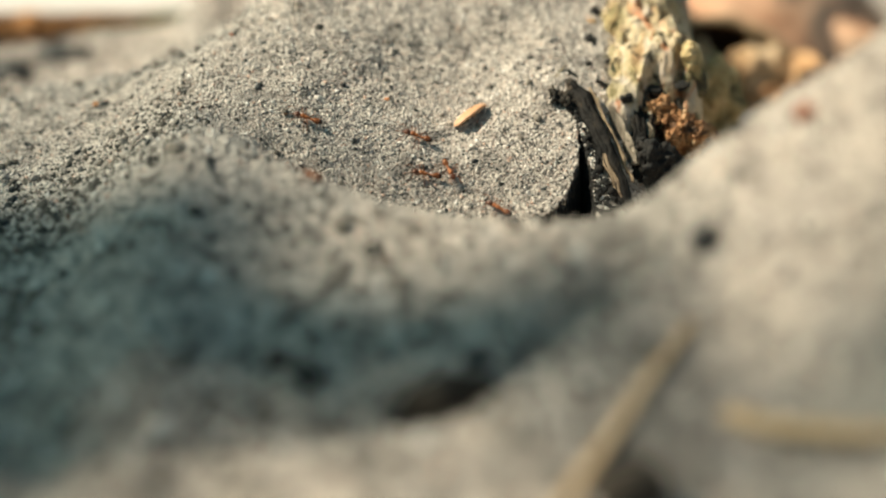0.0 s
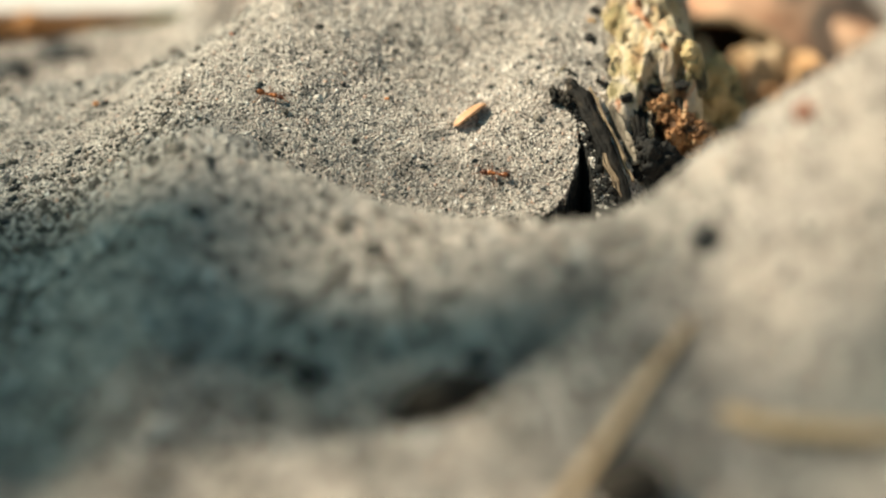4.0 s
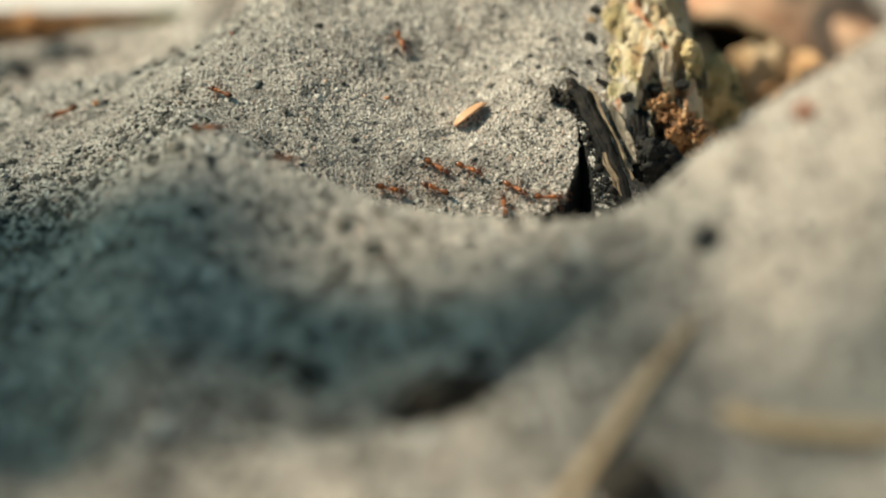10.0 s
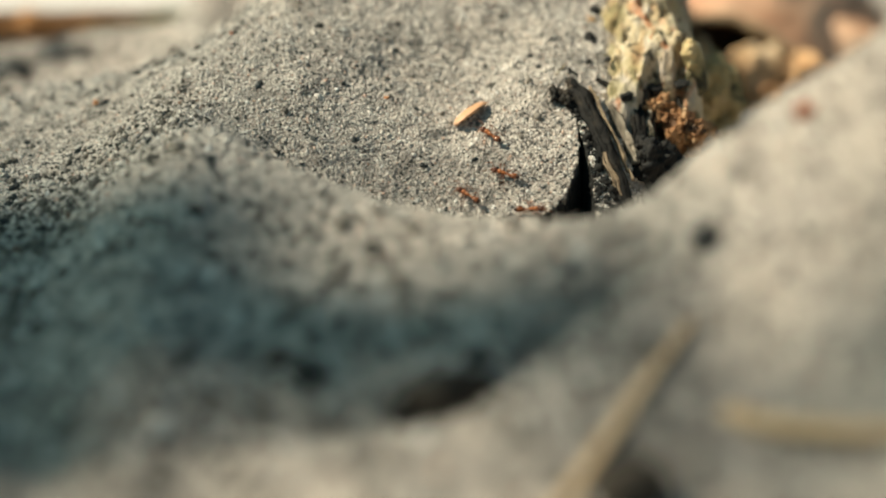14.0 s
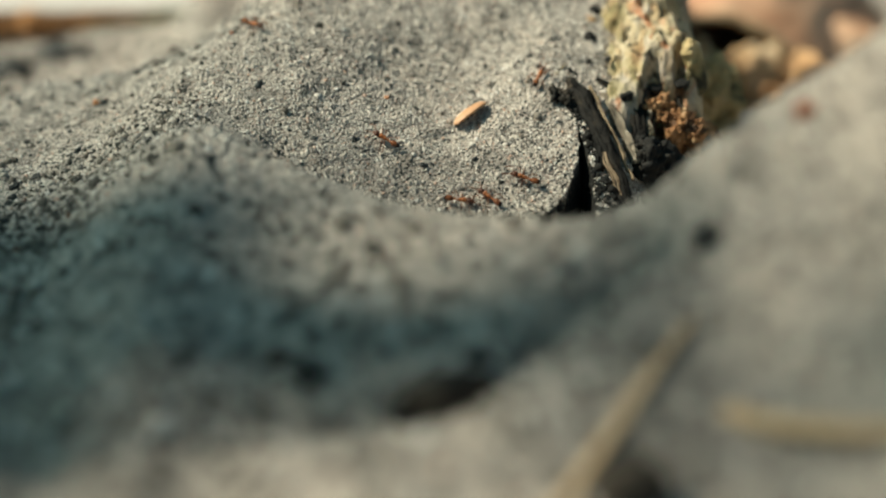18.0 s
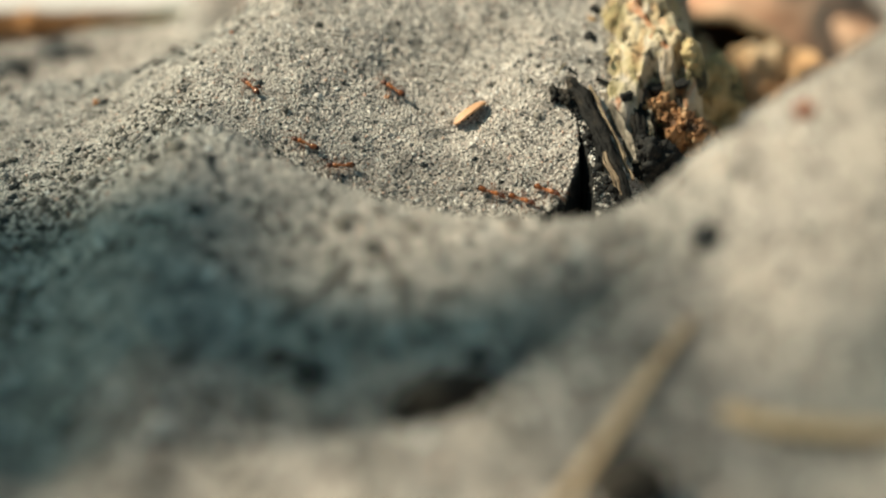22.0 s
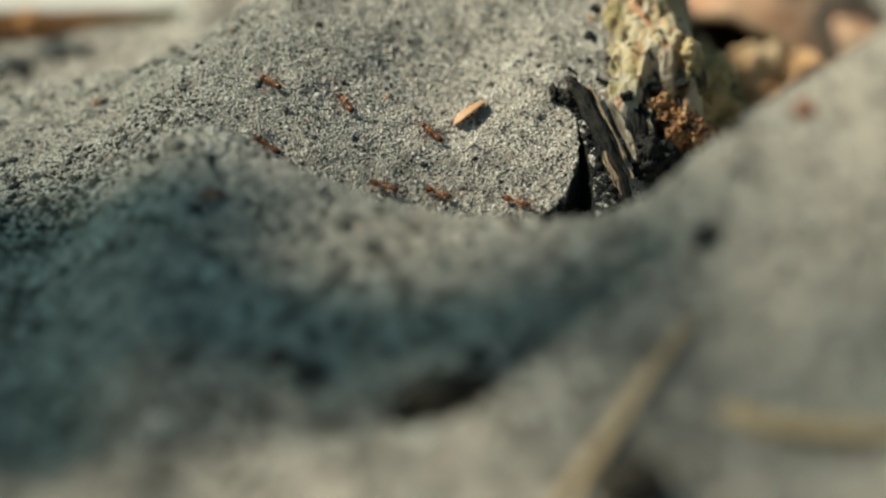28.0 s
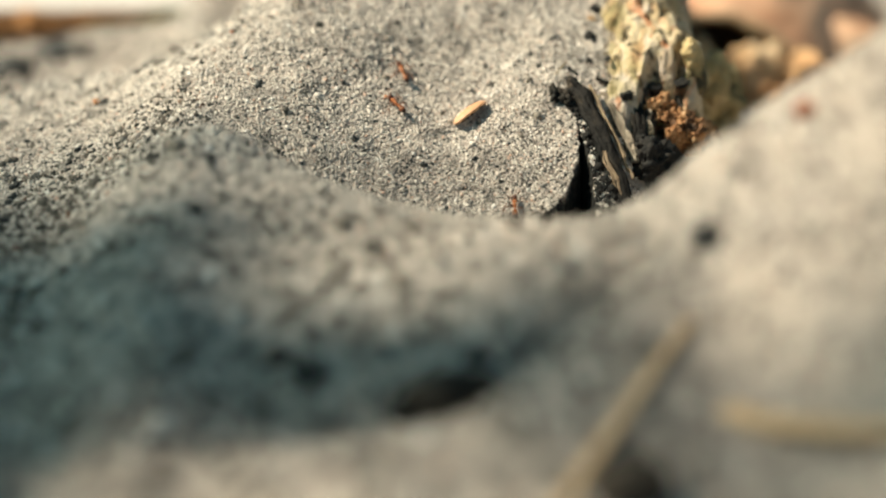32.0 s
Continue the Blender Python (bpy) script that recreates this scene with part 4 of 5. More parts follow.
def trail(keys):
    """One ant's way: (seconds, x, y[, heading in degrees]) in mm on the ground; it follows the sand and steps its legs."""
    keys = [k for i, k in enumerate(keys) if i == 0 or k[0] - keys[i - 1][0] > 0.04]
    creature = ants_left.pop()
    kt, kx, ky = [k[0] for k in keys], [k[1] for k in keys], [k[2] for k in keys]
    ts = np.arange(0, 32.01, 0.1)
    px, py = np.interp(ts, kt, kx), np.interp(ts, kt, ky)
    pad = lambda a: np.concatenate((a[:1], a, a[-1:]))
    sx, sy = (np.convolve(pad(a), (0.2, 0.6, 0.2), "valid") for a in (px, py))
    vx, vy = np.gradient(sx, 0.1), np.gradient(sy, 0.1)
    speed = np.hypot(vx, vy)
    head = np.degrees(np.arctan2(vy, vx))
    for i in range(1, len(head)):
        if speed[i] < 1.5:
            head[i] = head[i - 1]
        head[i] = head[i - 1] + max(-55, min(55, (head[i] - head[i - 1] + 180) % 360 - 180))
    for k in keys:
        if len(k) > 3:
            now = np.interp(k[0], ts, head)
            off = (k[3] - now + 90) % 180 - 90
            head += off * np.clip(1 - np.abs(ts - k[0]) / 0.35, 0, 1)
    gap = 1.2
    east, west, north, south = height(sx + gap, sy), height(sx - gap, sy), height(sx, sy + gap), height(sx, sy - gap)
    level = np.maximum(height(sx, sy), (east + west + north + south) / 4)
    rows, swing, still = [], [[] for _ in range(6)], None
    legs = [o for o in creature.children if o.name.startswith("leg")]
    for i, t in enumerate(ts):
        x, y, h = sx[i], sy[i], radians(head[i])
        here = (round(x, 2), round(y, 2), round(head[i], 1))
        quiet = here == still and 0 < i < len(ts) - 1 and speed[min(i + 1, len(ts) - 1)] < 0.05
        still = here
        if quiet:
            continue
        zx, zy = (east[i] - west[i]) / (2 * gap), (north[i] - south[i]) / (2 * gap)
        up = Vector((-zx, -zy, 1)).normalized()
        fore = Vector((math.cos(h), math.sin(h), 0))
        fore = (fore - up * fore.dot(up)).normalized()
        side = up.cross(fore)
        m = Matrix((fore, side, up)).transposed().to_4x4()
        rows.append((t, Matrix.Translation(Vector((x, y, level[i] + 0.1)) * MM) @ m))
        for k in range(6):
            phase = (1 if (i + k + (k > 2)) % 2 else -1) * min(1.0, speed[i] / 8.0)
            swing[k].append((t, leg_pose(-1 if k < 3 else 1, k % 3, 17 * phase)))
    walk(creature, rows)
    for leg, steps in zip(legs, swing):
        walk(leg, steps)


def sway(sapling, lift, rows):
    """Leans a sapling about its foot so that its shade moves by (dx, dy) mm on the sand."""
    home = sapling.matrix_basis.copy()
    walk(sapling, [(t, home @ pose(0, 0, 0, -math.degrees(dy / lift), math.degrees(dx / lift), 0)) for t, dx, dy in rows])


BREEZE = twig((34.0, 268.0), (44.0, 34.0), 37.0, 3.4, 77, 1.0, "tall green-leaved sapling that a breeze bends over the bank")
GUST_T = (0, 1, 2, 3, 6, 8, 9, 11, 13, 14, 17, 18, 19, 20, 21, 22, 24, 26.5, 28, 29, 30, 32)
GUST = (0, 0.15, 0.25, 0.1, -0.1, 0.1, 0, 0, 0.05, 0.35, 0.2, 0.2, 0.4, 0.5, 0.35, 0.15, 0.3, 0.1, 0.15, 0.45, 0.2, 0.1)


def motions():
    calm = [(0, 0.75), (1, 0.65), (2, 0.5), (3, 0.55), (4.5, 0.7), (6, 0.8), (7, 0.8), (8, 0.6), (9, 0.65), (10, 0.9), (11, 0.85), (12, 0.8), (13, 0.95), (14, 0.85), (15.5, 0.8),
            (17, 0.6), (18, 0.8), (19, 0.85), (20, 0.8), (21, 0.75), (22, 0.7), (23, 0.65), (24, 0.5), (25, 0.6), (26.5, 0.85), (28, 1.0), (29, 0.85), (30, 0.4), (30.6, 0.2), (31, 0.4), (31.5, 0.55), (32, 0.0)]
    sway(BREEZE, 2526, [(t, dx, 0.0) for t, dx in ((0, 105), (9, 105), (11, 95), (16.5, 100), (18, 12), (19, 0), (20.5, 4), (22, 60), (23.5, 105), (26, 70), (27.5, 15), (28.3, 10), (29.3, 70), (30, 105), (32, 105))])
    for sapling, lift, dx, dy in SHADERS:
        # the saplings over the near sand also lean away in gusts of their own
        open_up = 24 if sapling.matrix_basis.translation.y - sun_way.y * lift / sun_way.z * MM < 0.215 else 0
        sway(sapling, lift, [(t, dx * (1 - s), dy * (1 - s) - open_up * float(np.interp(t, GUST_T, GUST))) for t, s in calm])
    trail([(0.0, -16.3, 296.7, -22), (0.2, -21.4, 296.9), (0.5, -25.5, 297.9), (0.9, -42.6, 423.0), (1.5, -32.3, 417.0), (2.0, -16.0, 305.3, -43), (2.2, -10.7, 304.5), (2.35, -10.7, 304.5), (2.8, -1.6, 279.8), (5.5, -4.3, 283.6), (5.85, -7.7, 298.4), (6.0, -7.7, 298.4, -58), (6.2, -9.2, 301.8), (6.5, -13.5, 307.5), (6.7, -11.9, 313.8), (7.0, -7.3, 316.1, 66), (7.4, -2.6, 327.1), (9.1, -42.6, 423.0), (9.5, -28.8, 284.8), (9.7, -28.6, 281.0), (10.0, -28.7, 282.1, 6), (10.2, -26.0, 293.9), (10.5, -21.2, 299.2), (10.9, -17.7, 325.2), (12.2, -42.6, 423.0), (12.7, -31.5, 309.0), (13.0, -28.8, 308.6, -62), (13.2, -24.0, 307.5), (13.7, -17.7, 325.2)])
    trail([(0.0, -2.7, 298.1, -15), (0.2, -7.7, 298.4), (0.5, -14.5, 301.0), (0.7, -20.6, 297.1), (1.1, -42.6, 423.0), (3.1, -42.6, 423.0), (3.8, -25.2, 300.6), (4.2, -18.7, 298.6), (4.6, -10.2, 297.8), (5.0, -3.8, 290.8), (5.15, -3.8, 290.8), (5.4, -1.6, 279.8), (6.1, -4.3, 283.6), (6.85, -23.1, 302.0), (7.0, -23.1, 302.0, -16), (7.8, -42.6, 423.0), (9.1, -10.1, 325.7), (9.7, -4.6, 297.8), (10.0, -1.3, 293.6, -32), (10.2, 3.1, 289.3), (10.35, 3.1, 289.3), (10.6, 3.8, 272.4), (10.8, 3.8, 272.4), (11.05, 7.5, 293.7), (11.2, 7.5, 293.7), (11.5, 9.8, 292.7), (11.7, 10.2, 290.6), (12.0, 14.1, 290.5), (12.15, 14.1, 290.5), (12.4, 14.6, 272.7), (17.6, 6.5, 275.7), (17.85, 5.8, 289.2), (18.0, 5.8, 289.2, -44), (18.15, 5.8, 289.2), (18.4, 3.8, 272.4)])
    trail([(0.0, 0.6, 293.7, -69), (0.2, 0.4, 291.0), (0.35, 0.4, 291.0), (0.6, 1.1, 276.1), (1.6, -1.6, 279.8), (1.85, -1.9, 288.4), (2.0, -1.9, 288.4), (2.2, -1.8, 288.7), (2.5, 4.7, 287.8), (2.65, 4.7, 287.8), (2.9, 6.5, 275.7), (5.1, 3.8, 272.4), (5.35, 2.9, 288.5), (5.5, 2.9, 288.5), (5.7, -1.8, 288.7), (6.0, -6.5, 289.7, -16), (6.2, -11.2, 289.8), (6.35, -11.2, 289.8), (6.6, -4.3, 283.6), (7.1, 15.4, 270.6), (7.85, 0.7, 306.5), (8.0, 0.7, 306.5, -55), (8.2, -3.0, 305.8), (8.5, -12.1, 306.4), (8.7, -18.8, 306.2), (9.0, -23.2, 307.7, -31), (9.6, -42.6, 423.0), (10.2, -32.3, 417.0), (11.0, -13.0, 292.7, -21), (11.2, -7.6, 289.3), (11.35, -7.6, 289.3), (11.6, -4.3, 283.6), (16.5, -4.3, 283.6), (16.85, -13.4, 289.6), (17.0, -13.4, 289.6), (17.15, -13.4, 289.6), (17.5, -4.3, 283.6)])
    trail([(0.0, -1.9, 292.2, -9), (0.2, -3.0, 293.8), (0.5, -11.2, 295.1), (0.7, -15.5, 301.4), (1.1, -32.3, 417.0), (2.1, -42.6, 423.0), (2.5, -27.8, 305.6), (2.7, -26.9, 305.5), (3.0, -19.9, 301.9, -23), (3.15, -19.9, 301.9), (3.9, -4.3, 283.6), (5.3, 15.4, 270.6), (5.55, 13.8, 291.1), (5.7, 13.8, 291.1), (6.0, 10.1, 293.5, -36), (6.2, 4.6, 294.4), (6.5, -5.9, 296.1), (6.65, -5.9, 296.1), (6.9, -4.3, 283.6), (7.3, 3.8, 272.4), (7.55, 4.1, 288.9), (7.7, 4.1, 288.9), (8.0, 6.5, 287.4), (8.2, 6.2, 287.6), (8.5, 5.6, 288.4), (8.7, 9.9, 287.4), (9.0, 12.8, 288.5, 22), (9.15, 12.8, 288.5), (9.4, 15.4, 270.6), (9.6, 9.2, 272.2), (9.85, 7.5, 287.7), (10.0, 7.5, 287.7), (10.15, 7.5, 287.7), (10.4, 6.5, 275.7), (31.6, 9.2, 272.2), (31.85, 8.8, 287.6), (32.0, 8.8, 287.6)])
    trail([(0.0, -14.8, 271.5, -55), (0.2, -17.1, 270.6), (0.35, -17.1, 270.6), (0.9, -4.3, 283.6), (3.2, 15.4, 270.6), (3.45, 14.1, 291.1), (3.6, 14.1, 291.1), (4.0, 6.7, 292.8), (4.4, -1.0, 295.4), (4.8, -10.1, 295.9), (5.2, -18.7, 298.9), (5.9, -42.6, 423.0), (8.1, -17.7, 325.2), (9.0, -11.3, 292.1, -21), (9.2, -10.1, 290.4), (9.5, -2.9, 290.2), (9.7, 3.4, 292.3), (10.0, 9.1, 290.6, -42), (10.2, 10.6, 291.2), (10.35, 10.6, 291.2), (10.6, 15.4, 270.6), (11.3, 6.5, 275.7), (11.55, 5.0, 288.2), (11.7, 5.0, 288.2), (12.0, 2.5, 291.2, -26), (12.15, 2.5, 291.2), (12.4, 1.1, 276.1), (13.4, 15.4, 270.6), (13.85, 6.6, 297.9), (14.0, 6.6, 297.9, -54), (14.2, 2.3, 300.6), (14.5, -7.8, 303.8), (14.9, -17.7, 325.2)])
    trail([(0.0, 7.3, 287.4), (0.2, 4.4, 290.0), (0.5, -1.9, 294.0), (0.7, -6.2, 297.3), (1.0, -15.3, 302.6, -42), (1.2, -15.2, 304.8), (1.5, -17.9, 305.7), (1.7, -20.6, 307.1), (2.0, -30.5, 309.7), (2.2, -35.8, 309.8), (2.9, -62.5, 306.8), (8.1, -62.5, 306.8), (9.0, -27.9, 256.9, 69), (9.2, -25.4, 265.2), (9.5, -22.6, 269.5), (9.7, -23.4, 272.0), (10.0, -18.6, 277.6), (10.15, -18.6, 277.6), (10.8, -4.3, 283.6), (12.3, -4.3, 283.6), (12.55, -6.1, 289.6), (12.7, -6.1, 289.6), (13.0, -0.8, 289.7, 22), (13.15, -0.8, 289.7), (13.4, 1.1, 276.1), (14.3, 15.4, 270.6), (14.55, 14.1, 291.1), (14.7, 14.1, 291.1), (15.0, 6.7, 291.4), (15.4, -1.0, 297.9), (15.8, -10.3, 300.5), (16.2, -18.9, 302.8), (16.8, -32.3, 417.0)])
    trail([(0.0, 13.9, 286.8), (0.15, 13.9, 286.8), (0.4, 11.9, 268.6), (0.6, -1.6, 279.8), (0.85, -3.6, 295.5), (1.0, -3.6, 295.5, 19), (1.15, -3.6, 295.5), (1.4, -4.3, 283.6), (5.1, 6.5, 275.7), (5.35, 4.7, 291.9), (5.5, 4.7, 291.9), (5.7, -0.1, 293.7), (6.0, -5.8, 295.8, -41), (6.15, -5.8, 295.8), (6.4, -4.3, 283.6), (6.6, 11.9, 268.6), (6.85, 11.9, 288.5), (7.0, 11.9, 288.5, -44), (7.2, 8.0, 292.3), (7.5, 2.6, 298.9), (7.7, -0.7, 302.1), (8.0, -7.7, 299.2, -76), (8.15, -7.7, 299.2), (8.5, -4.3, 283.6), (9.6, -1.6, 279.8), (9.85, 2.9, 293.6), (10.0, 2.9, 293.6, -34), (10.2, 4.9, 292.2), (10.5, 8.7, 287.9), (10.65, 8.7, 287.9), (10.9, 9.2, 272.2), (11.6, 1.1, 276.1), (11.85, 0.1, 289.1), (12.0, 0.1, 289.1, -4), (12.2, -4.8, 289.8), (12.5, -10.7, 289.6), (12.7, -15.7, 269.5), (12.85, -15.7, 269.5), (13.1, -4.3, 283.6)])
    trail([(0.1, -4.3, 283.6), (0.35, -9.4, 289.5), (0.5, -9.4, 289.5), (0.7, -10.5, 294.5), (1.0, -11.0, 307.7, -64), (1.2, -16.9, 311.6), (1.5, -23.8, 311.7), (1.9, -42.6, 423.0), (5.8, -17.7, 325.2), (6.2, -13.6, 298.0), (6.7, -13.3, 296.6), (7.0, -19.0, 296.9, -14), (7.2, -17.6, 296.8), (7.35, -17.6, 296.8), (7.9, -4.3, 283.6), (8.3, 1.1, 276.1), (8.55, -0.3, 290.0), (8.7, -0.3, 290.0), (9.0, -0.8, 289.4, -22), (9.2, -3.4, 293.9), (9.35, -3.4, 293.9), (9.6, -4.3, 283.6), (10.1, -4.3, 283.6), (10.55, -10.6, 297.4), (10.7, -10.6, 297.4), (11.0, -14.2, 301.4, -11), (11.2, -20.6, 302.2), (11.8, -42.6, 423.0), (17.5, -42.6, 423.0), (18.0, -24.2, 308.0, -40), (18.2, -21.8, 307.2), (18.5, -13.2, 304.2), (18.7, -6.7, 302.5), (18.85, -6.7, 302.5), (19.1, -1.6, 279.8)])
    trail([(0.5, -4.3, 283.6), (0.85, -11.0, 294.8), (1.0, -11.0, 294.8, -27), (1.2, -14.9, 296.5), (1.5, -14.7, 298.4), (1.7, -17.1, 301.2), (2.0, -22.5, 304.2, -29), (2.2, -28.2, 306.3), (2.6, -42.6, 423.0), (7.1, -2.6, 327.1), (7.5, 0.7, 310.6), (7.7, 2.6, 301.5), (8.0, 4.8, 291.2, -33), (8.15, 4.8, 291.2), (8.4, 3.8, 272.4), (8.6, 1.1, 276.1), (8.85, 3.6, 292.6), (9.0, 3.6, 292.6, -40), (9.2, 6.3, 289.9), (9.5, 9.3, 287.9), (9.7, 11.4, 287.1), (10.0, 12.9, 289.3, -4), (10.15, 12.9, 289.3), (10.4, 15.4, 270.6), (10.6, 15.4, 270.6), (10.85, 12.3, 291.4), (11.0, 12.3, 291.4, -26), (11.2, 8.6, 290.0), (11.5, 1.5, 289.3), (11.65, 1.5, 289.3), (11.9, 1.1, 276.1), (16.6, 15.4, 270.6), (16.85, 14.6, 293.0), (17.0, 14.6, 293.0, 68), (17.2, 12.0, 289.3), (17.35, 12.0, 289.3), (17.6, 9.2, 272.2)])
    trail([(0.3, 3.8, 272.4), (0.55, 1.9, 288.4), (0.7, 1.9, 288.4), (1.0, 0.8, 288.0), (1.2, 1.1, 288.2), (1.5, 3.5, 287.9), (1.65, 3.5, 287.9), (1.9, 3.8, 272.4), (5.1, 3.8, 272.4), (5.35, 6.3, 290.3), (5.5, 6.3, 290.3), (6.0, 7.9, 287.4), (6.2, 7.1, 290.8), (6.5, 7.4, 290.8), (6.7, 7.4, 291.1), (7.0, 5.0, 292.2, -59), (7.2, 2.0, 294.5), (7.5, -2.0, 296.8), (7.7, -7.7, 298.4), (8.2, -17.7, 325.2), (9.8, -10.1, 325.7), (10.2, -1.2, 301.3), (10.5, 3.4, 296.1), (11.0, 10.1, 288.5, -17), (11.15, 10.1, 288.5), (11.4, 11.9, 268.6), (12.6, 15.4, 270.6), (12.85, 12.3, 287.7), (13.0, 12.3, 287.7), (13.2, 7.2, 287.7), (13.35, 7.2, 287.7), (13.6, 6.5, 275.7), (18.6, 6.5, 275.7), (18.85, 3.1, 296.9), (19.0, 3.1, 296.9, -47), (19.15, 3.1, 296.9), (19.4, -1.6, 279.8)])
    trail([(7.1, -4.3, 283.6), (7.35, -6.0, 294.5), (7.5, -6.0, 294.5), (7.7, 0.8, 293.2), (8.0, 10.7, 290.0, 13), (8.15, 10.7, 290.0), (8.4, 15.4, 270.6), (9.1, -4.3, 283.6), (9.35, -14.0, 295.9), (9.5, -14.0, 295.9), (9.7, -19.2, 296.3), (10.0, -28.1, 300.2, -38), (10.2, -30.6, 300.2), (10.9, -62.5, 306.8), (28.1, -62.5, 306.8), (29.0, -19.1, 274.3, -38), (29.2, -18.2, 289.9), (29.5, -11.1, 290.4), (29.65, -11.1, 290.4), (29.9, -4.3, 283.6), (31.1, 9.2, 272.2), (31.35, 6.0, 293.1), (31.5, 6.0, 293.1), (31.7, 1.1, 297.8), (32.0, -6.4, 302.5, -54)])
    trail([(7.6, 15.4, 270.6), (7.85, 15.3, 295.0), (8.0, 15.3, 295.0), (8.2, 12.4, 288.8), (8.35, 12.4, 288.8), (8.6, 9.2, 272.2), (9.3, -4.3, 283.6), (9.55, -8.9, 289.7), (9.7, -8.9, 289.7), (10.0, -6.5, 288.8, -10), (10.2, -7.5, 291.2), (10.5, -12.5, 293.3), (11.0, -32.3, 417.0), (14.2, -42.6, 423.0), (14.8, -25.4, 305.3), (15.2, -18.7, 298.6), (15.6, -10.1, 295.5), (16.0, -3.8, 290.8), (16.15, -3.8, 290.8), (16.4, -1.6, 279.8), (16.6, 6.5, 275.7), (16.85, 6.3, 289.9), (17.0, 6.3, 289.9, -37), (17.2, 4.4, 290.0), (17.5, 3.3, 291.5), (17.7, -1.5, 293.3), (18.0, -7.2, 296.1, -33), (18.2, -10.3, 297.6), (18.5, -15.4, 298.5), (18.7, -20.2, 299.7), (19.0, -31.1, 303.4, -39), (19.2, -31.8, 302.9), (19.5, -27.0, 300.8), (19.9, -17.7, 325.2)])
    trail([(7.8, -1.6, 279.8), (8.05, -6.2, 300.2), (8.2, -6.2, 300.2), (8.5, -7.5, 299.9), (8.7, -12.2, 302.7), (9.0, -18.5, 305.5, -54), (9.2, -20.6, 306.2), (9.5, -29.2, 312.4), (9.7, -35.1, 311.3), (10.3, -62.5, 306.8), (19.4, -62.5, 306.8), (20.2, -24.1, 275.0), (20.5, -21.8, 276.0), (20.7, -17.7, 274.5), (21.0, -10.4, 292.3, -15), (21.2, -6.1, 293.7), (21.5, -0.8, 294.1), (21.7, 2.5, 292.9), (22.0, 6.0, 289.8, -24), (22.15, 6.0, 289.8), (22.4, 6.5, 275.7), (24.6, 9.2, 272.2), (24.85, 7.3, 288.2), (25.0, 7.3, 288.2, -33), (25.15, 7.3, 288.2), (25.4, 6.5, 275.7), (27.6, 6.5, 275.7), (27.85, 8.7, 288.6), (28.0, 8.7, 288.6, -27), (28.2, 11.1, 288.0), (28.35, 11.1, 288.0), (28.6, 11.9, 268.6), (29.6, 9.2, 272.2), (29.85, 8.0, 287.4), (30.0, 8.0, 287.4, -6), (30.15, 8.0, 287.4), (30.4, 6.5, 275.7)])
    trail([(9.6, -1.6, 279.8), (9.85, -0.8, 290.2), (10.0, -0.8, 290.2, -25), (10.2, -1.5, 289.4), (10.5, 0.5, 289.4), (10.7, 1.1, 288.2), (10.85, 1.1, 288.2), (11.1, 1.1, 276.1), (12.6, -4.3, 283.6), (12.85, -13.1, 288.7), (13.0, -13.1, 288.7), (13.2, -6.2, 289.6), (13.5, 3.7, 287.9), (13.7, 6.7, 287.4), (14.2, 13.1, 287.4), (14.35, 13.1, 287.4), (14.6, 15.4, 270.6), (16.1, 15.4, 270.6), (16.35, 15.0, 297.8), (16.5, 15.0, 297.8), (16.7, 14.9, 300.0), (17.0, 15.4, 299.7, 35), (17.2, 14.9, 295.2), (17.5, 12.9, 290.0), (17.7, 12.1, 289.8), (18.0, 10.2, 292.0, -21), (18.2, 9.5, 292.7), (18.5, 5.9, 294.3), (18.7, 1.1, 294.9), (19.0, -5.9, 292.9, -10), (19.2, -9.7, 292.3), (19.5, -13.3, 290.7), (19.7, -17.9, 295.9), (20.1, -32.3, 417.0)])
    trail([(10.2, -4.3, 283.6), (10.85, -19.8, 289.5), (11.0, -19.8, 289.5), (11.2, -18.2, 293.4), (11.5, -17.9, 292.9), (11.7, -14.8, 292.9), (12.0, -4.8, 293.4, 16), (12.15, -4.8, 293.4), (12.4, -1.6, 279.8), (13.6, 3.8, 272.4), (13.85, 3.9, 289.3), (14.0, 3.9, 289.3, -45), (14.2, -2.8, 290.2), (14.5, -10.7, 289.8), (14.65, -10.7, 289.8), (14.9, -4.3, 283.6), (16.4, -1.6, 279.8), (16.85, -7.2, 299.8), (17.0, -7.2, 299.8, -52), (17.2, -10.5, 302.8), (17.5, -18.4, 304.7), (17.7, -23.8, 307.5), (18.0, -42.6, 423.0), (23.3, -17.7, 325.2), (24.0, -27.5, 298.8, -36), (24.2, -33.0, 296.4), (24.9, -62.5, 306.8)])
    trail([(10.1, 6.5, 275.7), (10.35, 4.6, 293.7), (10.5, 4.6, 293.7), (10.7, -0.1, 295.3), (11.0, -7.7, 297.3, -25), (11.2, -13.9, 298.9), (11.5, -18.2, 300.0), (11.9, -32.3, 417.0), (19.1, -42.6, 423.0), (20.0, -19.0, 290.4, -7), (20.2, -13.8, 291.1), (20.5, -6.1, 289.6), (20.7, -2.2, 290.9), (21.0, 2.2, 290.5, -32), (21.15, 2.2, 290.5), (21.4, 3.8, 272.4), (22.6, 6.5, 275.7), (22.85, 4.6, 290.6), (23.0, 4.6, 290.6, -39), (23.2, -1.4, 293.0), (23.5, -10.8, 294.8), (23.7, -16.0, 296.2), (24.1, -32.3, 417.0)])
